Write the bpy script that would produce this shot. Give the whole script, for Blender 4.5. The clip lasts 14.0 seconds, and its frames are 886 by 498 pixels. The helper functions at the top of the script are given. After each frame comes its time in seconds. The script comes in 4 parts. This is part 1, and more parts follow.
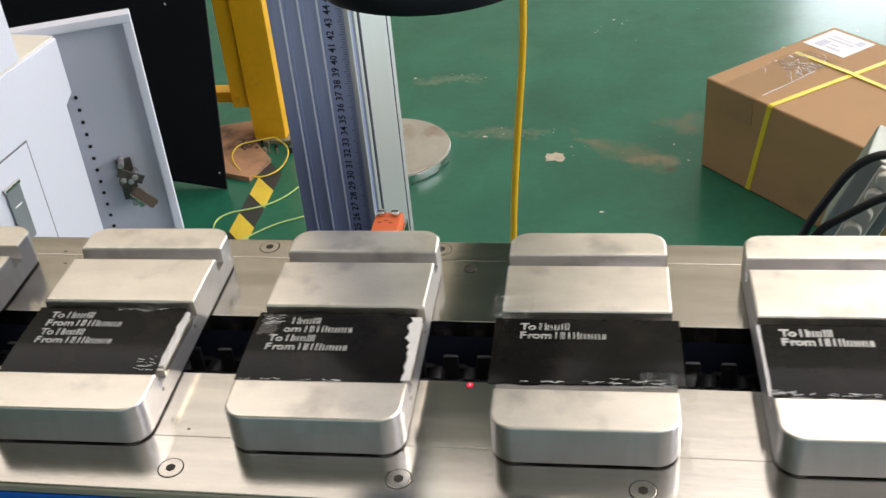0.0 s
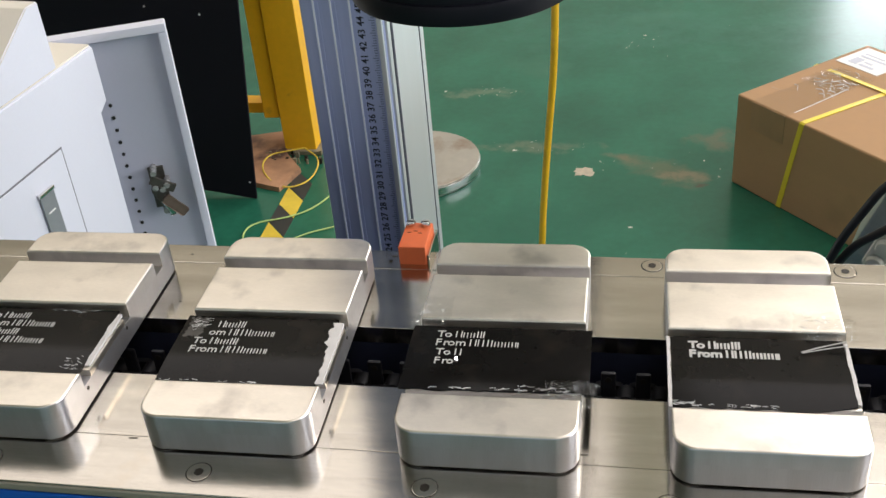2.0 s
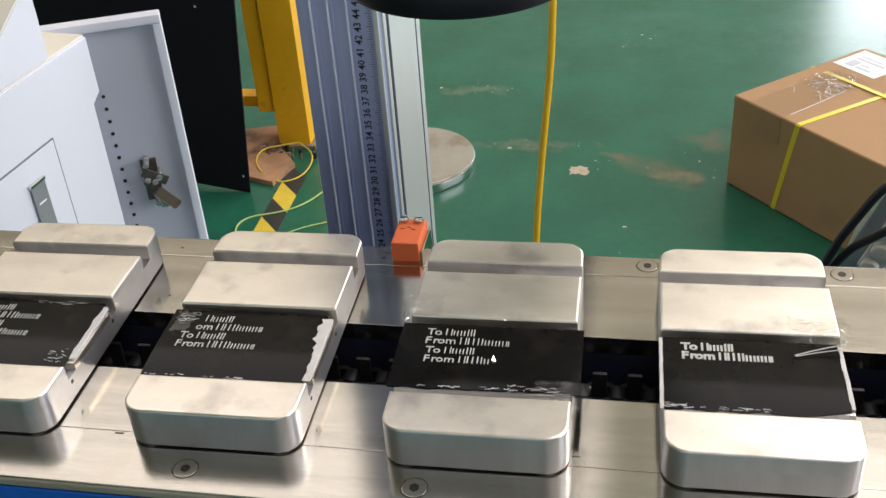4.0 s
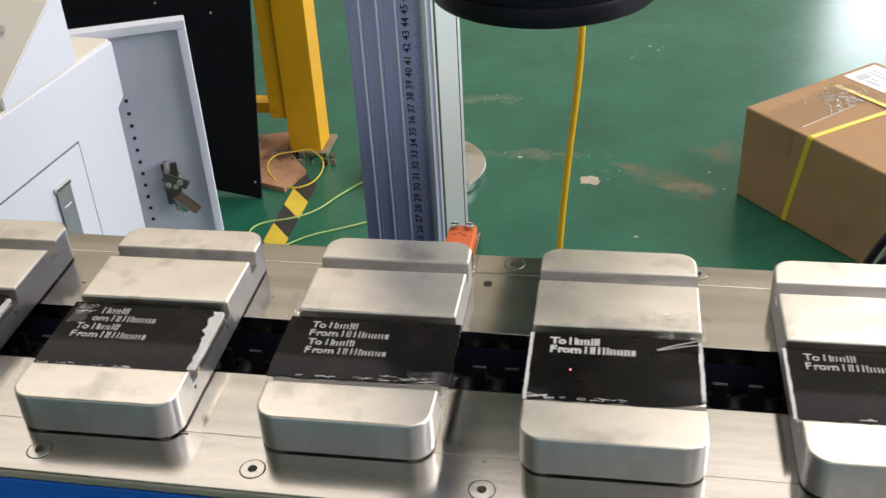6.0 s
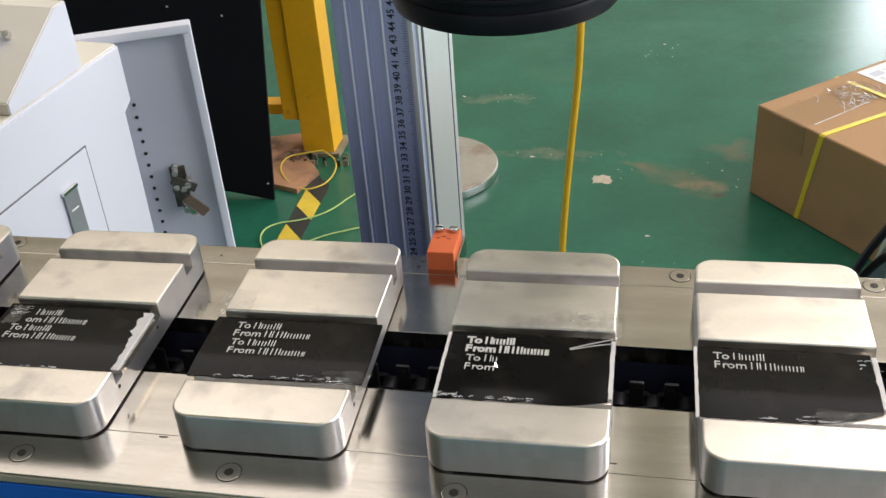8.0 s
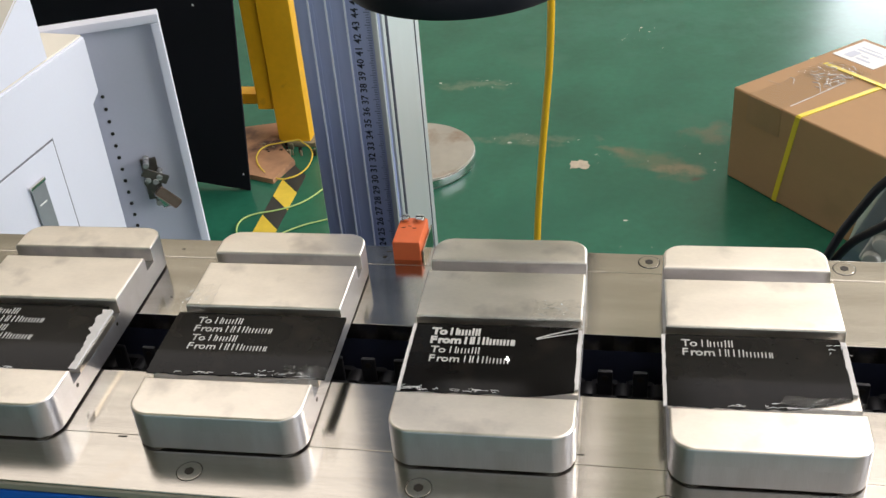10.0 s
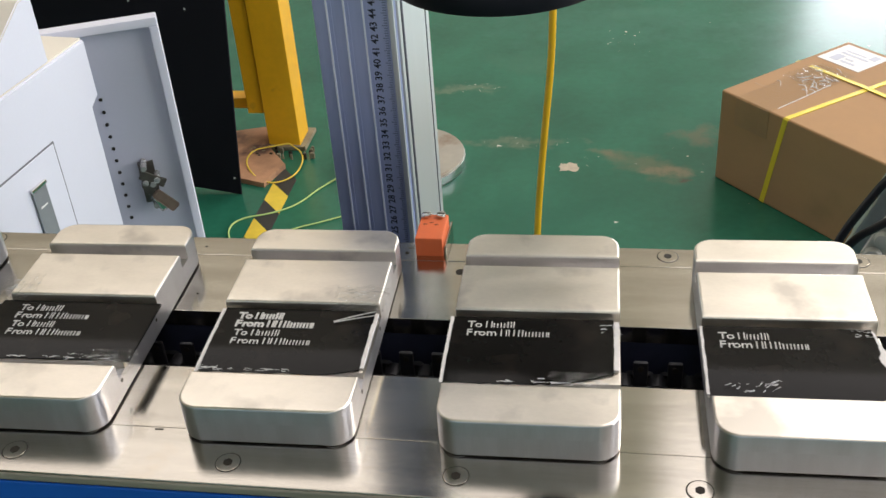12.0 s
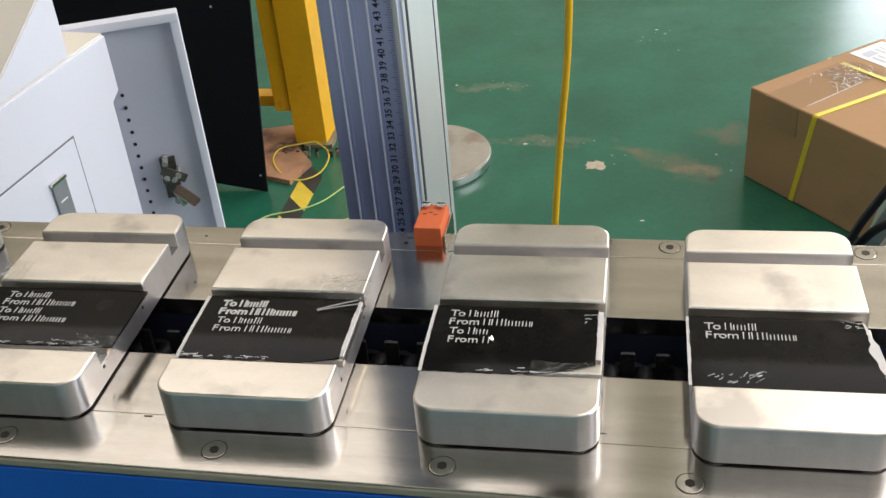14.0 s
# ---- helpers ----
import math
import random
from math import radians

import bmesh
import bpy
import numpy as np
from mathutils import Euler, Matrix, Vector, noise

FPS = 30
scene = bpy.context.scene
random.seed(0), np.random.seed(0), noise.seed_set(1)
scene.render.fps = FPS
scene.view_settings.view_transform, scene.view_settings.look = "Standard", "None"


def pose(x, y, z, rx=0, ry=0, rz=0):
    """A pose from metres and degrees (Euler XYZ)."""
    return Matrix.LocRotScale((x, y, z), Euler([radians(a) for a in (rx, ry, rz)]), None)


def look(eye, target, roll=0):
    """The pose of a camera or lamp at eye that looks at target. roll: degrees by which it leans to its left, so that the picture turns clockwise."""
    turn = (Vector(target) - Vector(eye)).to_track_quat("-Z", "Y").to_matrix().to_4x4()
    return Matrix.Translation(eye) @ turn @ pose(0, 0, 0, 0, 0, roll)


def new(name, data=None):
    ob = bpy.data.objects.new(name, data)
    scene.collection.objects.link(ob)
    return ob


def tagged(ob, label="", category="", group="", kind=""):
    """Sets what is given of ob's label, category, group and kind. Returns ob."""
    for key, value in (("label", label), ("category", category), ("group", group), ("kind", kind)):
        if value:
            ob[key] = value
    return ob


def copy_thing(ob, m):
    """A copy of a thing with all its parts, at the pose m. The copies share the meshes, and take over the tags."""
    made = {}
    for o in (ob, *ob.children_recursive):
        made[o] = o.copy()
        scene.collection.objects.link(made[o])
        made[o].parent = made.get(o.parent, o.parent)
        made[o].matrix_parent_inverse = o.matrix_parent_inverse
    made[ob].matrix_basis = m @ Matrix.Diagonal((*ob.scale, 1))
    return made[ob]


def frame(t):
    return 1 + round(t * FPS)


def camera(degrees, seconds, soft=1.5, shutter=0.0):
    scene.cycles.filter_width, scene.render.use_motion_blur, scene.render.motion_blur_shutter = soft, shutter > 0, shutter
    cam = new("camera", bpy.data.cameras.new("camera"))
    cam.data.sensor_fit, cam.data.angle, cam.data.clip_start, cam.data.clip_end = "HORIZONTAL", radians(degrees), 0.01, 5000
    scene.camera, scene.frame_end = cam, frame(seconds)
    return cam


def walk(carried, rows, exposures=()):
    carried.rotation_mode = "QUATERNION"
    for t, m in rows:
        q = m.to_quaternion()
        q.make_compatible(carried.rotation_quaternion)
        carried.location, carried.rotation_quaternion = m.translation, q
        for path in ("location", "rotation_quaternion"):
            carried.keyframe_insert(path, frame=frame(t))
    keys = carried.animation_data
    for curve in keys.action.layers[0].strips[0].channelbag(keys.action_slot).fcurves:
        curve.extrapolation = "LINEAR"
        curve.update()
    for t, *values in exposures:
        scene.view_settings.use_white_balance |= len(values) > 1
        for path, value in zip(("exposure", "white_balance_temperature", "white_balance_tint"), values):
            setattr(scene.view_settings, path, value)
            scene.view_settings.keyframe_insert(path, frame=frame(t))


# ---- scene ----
cam = camera(45.0, 14.0, 1.5, 0.4)
PATH = [
    (0, 0.1026, -0.3613, 1.1334, 55.93, 4.46, 7.96),
    (0.5, 0.0959, -0.3618, 1.1363, 56.04, 3.45, 8.37),
    (1, 0.0828, -0.3615, 1.1343, 56.21, 3.09, 8.52),
    (1.5, 0.0933, -0.3599, 1.1309, 56.63, 3.66, 9.42),
    (2, 0.1016, -0.3643, 1.1334, 56.78, 4.47, 9.70),
    (2.5, 0.1016, -0.3635, 1.1326, 56.81, 4.57, 9.72),
    (5, 0.0951, -0.3558, 1.1279, 56.53, 3.02, 9.92),
    (5.5, 0.0789, -0.3656, 1.1326, 56.77, 3.05, 9.81),
    (6, 0.0627, -0.3721, 1.1339, 57.10, 2.83, 9.84),
    (6.5, 0.0666, -0.3847, 1.1476, 57.06, 3.08, 10.40),
    (7, 0.0913, -0.3811, 1.1463, 57.20, 4.04, 11.33),
    (7.5, 0.0904, -0.3745, 1.1413, 57.20, 3.90, 11.16),
    (10, 0.0998, -0.3559, 1.1310, 56.31, 4.17, 9.54),
    (10.5, 0.1324, -0.3620, 1.1328, 56.63, 4.98, 10.52),
    (11, 0.1060, -0.3695, 1.1363, 56.76, 4.35, 9.55),
    (11.5, 0.0931, -0.3678, 1.1328, 56.82, 3.93, 8.95),
    (12, 0.0724, -0.3739, 1.1342, 56.53, 3.74, 8.34),
    (12.5, 0.0994, -0.3780, 1.1354, 56.60, 4.62, 9.62),
    (13, 0.0998, -0.3700, 1.1262, 56.80, 4.69, 9.95),
    (13.5, 0.0958, -0.3652, 1.1202, 56.85, 4.58, 10.02),
    (14, 0.0963, -0.3677, 1.1215, 56.76, 4.59, 10.16),
]
walk(cam, [(t, pose(x, y, z, rx, ry, rz)) for t, x, y, z, rx, ry, rz in PATH])

# ---- light: an overcast day through openings in a hall out of view ----
world = bpy.data.worlds.new("sky")
scene.world = world
world.use_nodes = True
wn = world.node_tree
sky = wn.nodes.new("ShaderNodeTexSky")
sky.sky_type, sky.sun_disc = "NISHITA", False
sky.sun_elevation, sky.sun_rotation = radians(42), radians(40)
wn.links.new(sky.outputs[0], wn.nodes["Background"].inputs[0])
wn.nodes["Background"].inputs[1].default_value = 0.12
sun = new("sun", bpy.data.lights.new("sun", "SUN"))
sun.data.energy, sun.data.angle, sun.data.color = 0.8, radians(12), (1.0, 0.95, 0.88)
sun.matrix_world = look((6, 7, 8), (0, 0, 0))


def window_light(name, eye, target, sx, sz, watts, colour):
    lamp = new(name, bpy.data.lights.new(name, "AREA"))
    lamp.data.shape, lamp.data.size, lamp.data.size_y = "RECTANGLE", sx, sz
    lamp.data.energy, lamp.data.color = watts, colour
    lamp.matrix_world = look(eye, target)


window_light("skylight_daylight", (-2.9, 4.4, 6.35), (-2.9, 4.4, 0), 5.6, 4.4, 116, (1.0, 0.87, 0.71))
window_light("skylight_daylight", (3.1, 1.4, 6.35), (3.1, 1.4, 0), 5.2, 10.4, 280, (1.0, 0.885, 0.77))
window_light("unseen_window_lamp", (3.25, 6.95, 1.55), (3.25, 0, 1.55), 3.8, 1.2, 130, (0.93, 0.97, 1.0))
window_light("unseen_window_lamp", (6.4, 1.0, 3.0), (0, 1.0, 3.0), 6.4, 3.2, 335, (0.97, 0.97, 1.0))
# made-up low opening behind the camera: weak fill for front faces
window_light("unseen_window_lamp", (0.0, -4.9, 1.15), (0, 0, 1.15), 6.0, 2.2, 14, (0.95, 0.97, 1.0))
scene.view_settings.exposure = 0.14


# ---- materials ----
def material(name, base, rough=0.5, metal=0.0, vary=0.12, scale=8.0, grain=60.0, bump=0.0, stretch=(1, 1, 1), spots=None, coat=0.0, spec=0.5, shuffle=False):
    m = bpy.data.materials.new(name)
    m.use_nodes = True
    t = m.node_tree
    b = t.nodes["Principled BSDF"]
    b.inputs["Metallic"].default_value = metal
    b.inputs["Coat Weight"].default_value = coat
    b.inputs["Specular IOR Level"].default_value = spec
    co = t.nodes.new("ShaderNodeTexCoord")
    mp = t.nodes.new("ShaderNodeMapping")
    mp.inputs["Scale"].default_value = stretch
    place = co.outputs["Object"]
    if shuffle:
        info, add = t.nodes.new("ShaderNodeObjectInfo"), t.nodes.new("ShaderNodeVectorMath")
        add.operation = "MULTIPLY_ADD"
        t.links.new(info.outputs["Random"], add.inputs[0])
        add.inputs[1].default_value = (7.3, 5.1, 3.7)
        t.links.new(place, add.inputs[2])
        place = add.outputs[0]
    t.links.new(place, mp.inputs[0])
    n1, n2 = t.nodes.new("ShaderNodeTexNoise"), t.nodes.new("ShaderNodeTexNoise")
    for n, s, d in ((n1, scale, 4), (n2, grain, 3)):
        n.inputs["Scale"].default_value, n.inputs["Detail"].default_value = s, d
        t.links.new(mp.outputs[0], n.inputs["Vector"])
    mix = t.nodes.new("ShaderNodeMath")
    mix.operation = "MULTIPLY_ADD"
    t.links.new(n2.outputs[0], mix.inputs[0])
    mix.inputs[1].default_value = 0.35
    t.links.new(n1.outputs[0], mix.inputs[2])
    ramp = t.nodes.new("ShaderNodeValToRGB")
    ramp.color_ramp.elements[0].position, ramp.color_ramp.elements[1].position = 0.42, 0.92
    ramp.color_ramp.elements[0].color = (*[c * (1 - vary) for c in base], 1)
    ramp.color_ramp.elements[1].color = (*[min(1, c * (1 + vary)) for c in base], 1)
    t.links.new(mix.outputs[0], ramp.inputs[0])
    out = ramp.outputs[0]
    if spots:
        colour, size, level = spots
        n3 = t.nodes.new("ShaderNodeTexNoise")
        n3.inputs["Scale"].default_value, n3.inputs["Detail"].default_value = size, 6
        t.links.new(place, n3.inputs["Vector"])
        r3 = t.nodes.new("ShaderNodeValToRGB")
        r3.color_ramp.elements[0].position, r3.color_ramp.elements[1].position = level, level + 0.12
        t.links.new(n3.outputs[0], r3.inputs[0])
        mm = t.nodes.new("ShaderNodeMixRGB")
        mm.inputs[2].default_value = (*colour, 1)
        t.links.new(r3.outputs[0], mm.inputs[0])
        t.links.new(out, mm.inputs[1])
        out = mm.outputs[0]
    t.links.new(out, b.inputs["Base Color"])
    rr = t.nodes.new("ShaderNodeMapRange")
    rr.inputs["To Min"].default_value, rr.inputs["To Max"].default_value = rough * 0.82, min(1, rough * 1.2)
    t.links.new(mix.outputs[0], rr.inputs[0])
    t.links.new(rr.outputs[0], b.inputs["Roughness"])
    if bump:
        bp = t.nodes.new("ShaderNodeBump")
        bp.inputs["Strength"].default_value, bp.inputs["Distance"].default_value = bump, 0.001
        t.links.new(n2.outputs[0], bp.inputs["Height"])
        t.links.new(bp.outputs[0], b.inputs["Normal"])
    return m


def glow(name, colour, strength):
    m = bpy.data.materials.new(name)
    m.use_nodes = True
    b = m.node_tree.nodes["Principled BSDF"]
    b.inputs["Base Color"].default_value = tuple(0.3 * v for v in colour) + (1,)
    b.inputs["Emission Color"].default_value, b.inputs["Emission Strength"].default_value = (*colour, 1), strength
    return m


def clear_film(name):
    m = bpy.data.materials.new(name)
    m.use_nodes = True
    t = m.node_tree
    a, g, s = t.nodes.new("ShaderNodeBsdfTransparent"), t.nodes.new("ShaderNodeBsdfGlossy"), t.nodes.new("ShaderNodeMixShader")
    g.inputs["Roughness"].default_value = 0.10
    a.inputs[0].default_value = (0.93, 0.93, 0.92, 1)
    s.inputs[0].default_value = 0.05
    t.links.new(a.outputs[0], s.inputs[1])
    t.links.new(g.outputs[0], s.inputs[2])
    t.links.new(s.outputs[0], t.nodes["Material Output"].inputs[0])
    return m


M_FLOOR = material("green_floor_paint", (0.021, 0.128, 0.079), 0.21, 0, 0.22, 4.5, 60, 0.05, spots=((0.035, 0.150, 0.095), 3.1, 0.60), spec=0.36)


def stain(m, x, y, turn, sx, sy, colour, strength, noise_scale):
    """A dirt streak with its own outline: an ellipse on the floor, broken up by noise."""
    t = m.node_tree
    b = t.nodes["Principled BSDF"]
    old = b.inputs["Base Color"].links[0].from_socket
    co, mp = t.nodes.new("ShaderNodeTexCoord"), t.nodes.new("ShaderNodeMapping")
    mp.vector_type = "TEXTURE"
    c0, s0 = math.cos(radians(turn)), math.sin(radians(turn))
    mp.inputs["Location"].default_value = (x + sx * 0.45 * c0 - sy * 0.9 * s0, y + sx * 0.45 * s0 + sy * 0.9 * c0, 0)
    mp.inputs["Rotation"].default_value, mp.inputs["Scale"].default_value = (0, 0, radians(turn)), (sx, sy, 1)
    g = t.nodes.new("ShaderNodeTexGradient")
    g.gradient_type = "SPHERICAL"
    n = t.nodes.new("ShaderNodeTexNoise")
    n.inputs["Scale"].default_value, n.inputs["Detail"].default_value, n.inputs["Roughness"].default_value = noise_scale, 8, 0.7
    t.links.new(co.outputs["Object"], mp.inputs[0])
    w, ws = t.nodes.new("ShaderNodeTexNoise"), t.nodes.new("ShaderNodeVectorMath")
    w.inputs["Scale"].default_value, w.inputs["Detail"].default_value = noise_scale * 0.55, 5
    ws.operation = "MULTIPLY_ADD"
    ws.inputs[1].default_value = (0.9, 1.8, 0)
    t.links.new(co.outputs["Object"], w.inputs["Vector"])
    t.links.new(w.outputs["Color"], ws.inputs[0])
    t.links.new(mp.outputs[0], ws.inputs[2])
    t.links.new(ws.outputs[0], g.inputs[0])
    t.links.new(co.outputs["Object"], n.inputs["Vector"])
    a = t.nodes.new("ShaderNodeMath")
    a.operation = "MULTIPLY"
    t.links.new(g.outputs["Fac"], a.inputs[0])
    t.links.new(n.outputs[0], a.inputs[1])
    r = t.nodes.new("ShaderNodeMapRange")
    r.inputs["From Min"].default_value, r.inputs["From Max"].default_value, r.inputs["To Max"].default_value = 0.22, 0.46, strength
    t.links.new(a.outputs[0], r.inputs[0])
    mix = t.nodes.new("ShaderNodeMixRGB")
    mix.inputs[2].default_value = (*colour, 1)
    t.links.new(r.outputs[0], mix.inputs[0])
    t.links.new(old, mix.inputs[1])
    t.links.new(mix.outputs[0], b.inputs["Base Color"])


stain(M_FLOOR, 0.13, 1.655, -22, 0.22, 0.085, (0.14, 0.15, 0.09), 0.6, 16)
stain(M_FLOOR, 0.18, 1.630, -16, 0.13, 0.05, (0.25, 0.19, 0.12), 0.6, 30)
stain(M_FLOOR, 0.215, 1.597, 10, 0.035, 0.016, (0.09, 0.06, 0.04), 0.9, 60)
stain(M_FLOOR, 0.05, 1.70, -30, 0.10, 0.035, (0.17, 0.16, 0.10), 0.7, 24)
stain(M_FLOOR, -0.30, 2.03, 2, 0.20, 0.05, (0.16, 0.21, 0.14), 0.6, 34)
stain(M_FLOOR, -0.14, 1.755, 3, 0.26, 0.05, (0.15, 0.18, 0.12), 0.6, 30)
stain(M_FLOOR, 0.25, 1.80, 10, 0.12, 0.09, (0.15, 0.14, 0.09), 0.6, 22)
stain(M_FLOOR, 0.10, 2.45, 0, 0.9, 0.35, (0.04, 0.17, 0.12), 0.4, 25)
stain(M_FLOOR, -0.05, 1.45, 30, 0.6, 0.25, (0.012, 0.095, 0.060), 0.5, 9)
M_STEEL = material("brushed_steel", (0.51, 0.475, 0.42), 0.14, 1.0, 0.15, 5, 90, 0.03, (1, 14, 14), spots=((0.50, 0.45, 0.38), 26, 0.62))
# brushing along the rails smears reflections across them
st = M_STEEL.node_tree
across = st.nodes.new("ShaderNodeCombineXYZ")
across.inputs["Y"].default_value = 1.0
sb = st.nodes["Principled BSDF"]
sb.inputs["Anisotropic"].default_value = 0.7
st.links.new(across.outputs[0], sb.inputs["Tangent"])
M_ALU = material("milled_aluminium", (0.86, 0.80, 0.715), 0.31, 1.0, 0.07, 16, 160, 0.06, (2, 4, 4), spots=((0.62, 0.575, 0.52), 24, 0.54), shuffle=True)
# same aluminium, darker and bluer to paint the shade on upright sides
M_ALU_SHADED = material("aluminium_side_shade", (0.55, 0.55, 0.585), 0.31, 0.97, 0.08, 12, 260, 0.10, (9, 9, 0.6), shuffle=True)
# the sides scatter light up and down, across their fine milling marks
tn = M_ALU_SHADED.node_tree.nodes.new("ShaderNodeTangent")
tn.direction_type, tn.axis = "RADIAL", "Z"
pb = M_ALU_SHADED.node_tree.nodes["Principled BSDF"]
pb.inputs["Anisotropic"].default_value, pb.inputs["Anisotropic Rotation"].default_value = 0.85, 0.25
M_ALU_SHADED.node_tree.links.new(tn.outputs[0], pb.inputs["Tangent"])
M_CARD = material("black_card", (0.0075, 0.0068, 0.0064), 0.12, 0, 0.3, 20, 220, 0.015, spots=((0.016, 0.013, 0.011), 30, 0.60), spec=0.13)
M_PAPER = material("torn_white_core", (0.62, 0.60, 0.59), 0.7, 0, 0.08, 60, 300, 0.2)
M_MARK = material("engraved_mark", (0.50, 0.49, 0.475), 0.6, 0, 0.12, 300, 900)
M_FILM = clear_film("clear_film")
# olive-brown painted for the green floor mirrored in the rail's front edge
M_EDGE_REFLECTION = material("rail_edge_reflection", (0.30, 0.28, 0.225), 0.6, 0.1, 0.2, 12, 120, 0.05, (1, 6, 6))
M_BLUE = material("blue_paint", (0.008, 0.105, 0.52), 0.38, 0, 0.1, 5, 80, 0.03)
M_DARK = material("dark_slot_steel", (0.03, 0.035, 0.07), 0.45, 0.3, 0.3, 20, 120, 0.05)
M_CHAIN = material("oiled_chain", (0.028, 0.028, 0.033), 0.38, 0.5, 0.3, 60, 300, 0.05)
M_BLACK = material("black_anodised", (0.006, 0.006, 0.011), 0.45, 0.0, 0.2, 20, 200, 0.02, spec=0.2)
M_BOARD = material("black_board", (0.007, 0.006, 0.011), 0.6, 0, 0.2, 4, 90, 0.03, spots=((0.02, 0.02, 0.024), 9, 0.66), spec=0.2)
M_ORANGE = material("orange_plastic", (0.66, 0.135, 0.04), 0.45, 0, 0.07, 60, 300, 0.03)
M_CHROME = material("bright_screw", (0.72, 0.71, 0.69), 0.2, 1.0, 0.06, 60, 300)
M_SOCKET = material("dark_socket", (0.03, 0.025, 0.02), 0.5, 0.4, 0.2, 60, 200)
M_COLUMN = material("blue_anodised_column", (0.37, 0.43, 0.665), 0.38, 0.4, 0.08, 3, 70, 0.03, (10, 10, 0.4))
M_COLSIDE = material("silver_anodised_side", (0.62, 0.65, 0.66), 0.38, 0.7, 0.05, 3, 70, 0.02, (10, 10, 0.4))
M_RIDGE = material("bright_ridge", (0.78, 0.82, 0.90), 0.35, 0.3, 0.05, 20, 80)
M_INK = material("dark_ink", (0.012, 0.016, 0.035), 0.6, 0, 0.1, 60, 300)
M_WHITE = material("white_powder_coat", (0.70, 0.705, 0.785), 0.45, 0, 0.03, 4, 260, 0.05)
M_BEIGE = material("cream_powder_coat", (0.74, 0.69, 0.60), 0.45, 0, 0.03, 4, 260, 0.05)
M_GREY = material("grey_inner_panel", (0.54, 0.55, 0.63), 0.5, 0, 0.04, 5, 200, 0.03)
M_YELLOW = material("yellow_paint", (0.84, 0.44, 0.012), 0.4, 0, 0.12, 5, 70, 0.05, spots=((0.40, 0.19, 0.02), 12, 0.66))
M_CABLE_Y = material("yellow_cable_sheath", (0.82, 0.47, 0.01), 0.4, 0, 0.05, 30, 200)
M_CABLE_K = material("black_cable_sheath", (0.010, 0.010, 0.012), 0.45, 0, 0.2, 30, 200)
M_CARTON = material("brown_cardboard", (0.42, 0.25, 0.125), 0.8, 0, 0.07, 3, 50, 0.06, (1, 1, 4), spots=((0.36, 0.22, 0.11), 6, 0.62))
M_STRAP = material("yellow_strap", (0.80, 0.62, 0.04), 0.35, 0, 0.05, 20, 120)
M_LABEL = material("white_label", (0.82, 0.81, 0.80), 0.5, 0, 0.02, 20, 100)
M_TAPE_Y = material("yellow_floor_tape", (0.72, 0.52, 0.05), 0.5, 0, 0.12, 20, 90)
M_TAPE_K = material("black_floor_tape", (0.03, 0.03, 0.028), 0.5, 0, 0.3, 20, 90)
M_WOOD = material("stained_board", (0.36, 0.19, 0.10), 0.75, 0, 0.35, 12, 60, 0.1, spots=((0.09, 0.045, 0.03), 11, 0.54))
M_DISC = material("worn_steel_disc", (0.58, 0.55, 0.51), 0.33, 0.85, 0.12, 10, 60, 0.04, spots=((0.42, 0.33, 0.27), 13, 0.56))
M_DIRT = material("dust_on_floor", (0.22, 0.19, 0.12), 0.9, 0, 0.3, 30, 120)
M_FLECK = material("bare_concrete_fleck", (0.50, 0.43, 0.33), 0.9, 0, 0.2, 60, 200)
M_WALL = material("cream_wall", (0.72, 0.66, 0.56), 0.8, 0, 0.05, 1, 30)
# unseen west and south walls, darkened to keep fill off the carton's front
M_FARWALL = material("darkened_unseen_wall", (0.30, 0.30, 0.27), 0.8, 0, 0.06, 1, 30)
M_CEIL = material("pale_ceiling", (0.70, 0.65, 0.55), 0.8, 0, 0.05, 1, 30)
M_LOCK = material("dull_lock_steel", (0.10, 0.09, 0.075), 0.40, 0.5, 0.2, 60, 200)
M_BLUEPLUG = material("blue_plug", (0.01, 0.08, 0.42), 0.4, 0, 0.1, 50, 200)
M_SPARK = glow("laser_spark_glow", (1.0, 0.93, 0.95), 30)
M_RED = glow("red_pointer_glow", (1.0, 0.20, 0.30), 2.4)


# ---- mesh tools ----
def box_into(bm, x0, x1, y0, y1, z0, z1, bevel=0.0, seg=2):
    r = bmesh.ops.create_cube(bm, size=1)
    vs = r["verts"]
    for v in vs:
        v.co = Vector(((x0 + x1) / 2 + v.co.x * (x1 - x0), (y0 + y1) / 2 + v.co.y * (y1 - y0), (z0 + z1) / 2 + v.co.z * (z1 - z0)))
    if bevel:
        es = list({e for v in vs for e in v.link_edges})
        bmesh.ops.bevel(bm, geom=es, offset=bevel, segments=seg, affect="EDGES", profile=0.5)
    return bm


def box(x0, x1, y0, y1, z0, z1, bevel=0.0, seg=2):
    return box_into(bmesh.new(), x0, x1, y0, y1, z0, z1, bevel, seg)


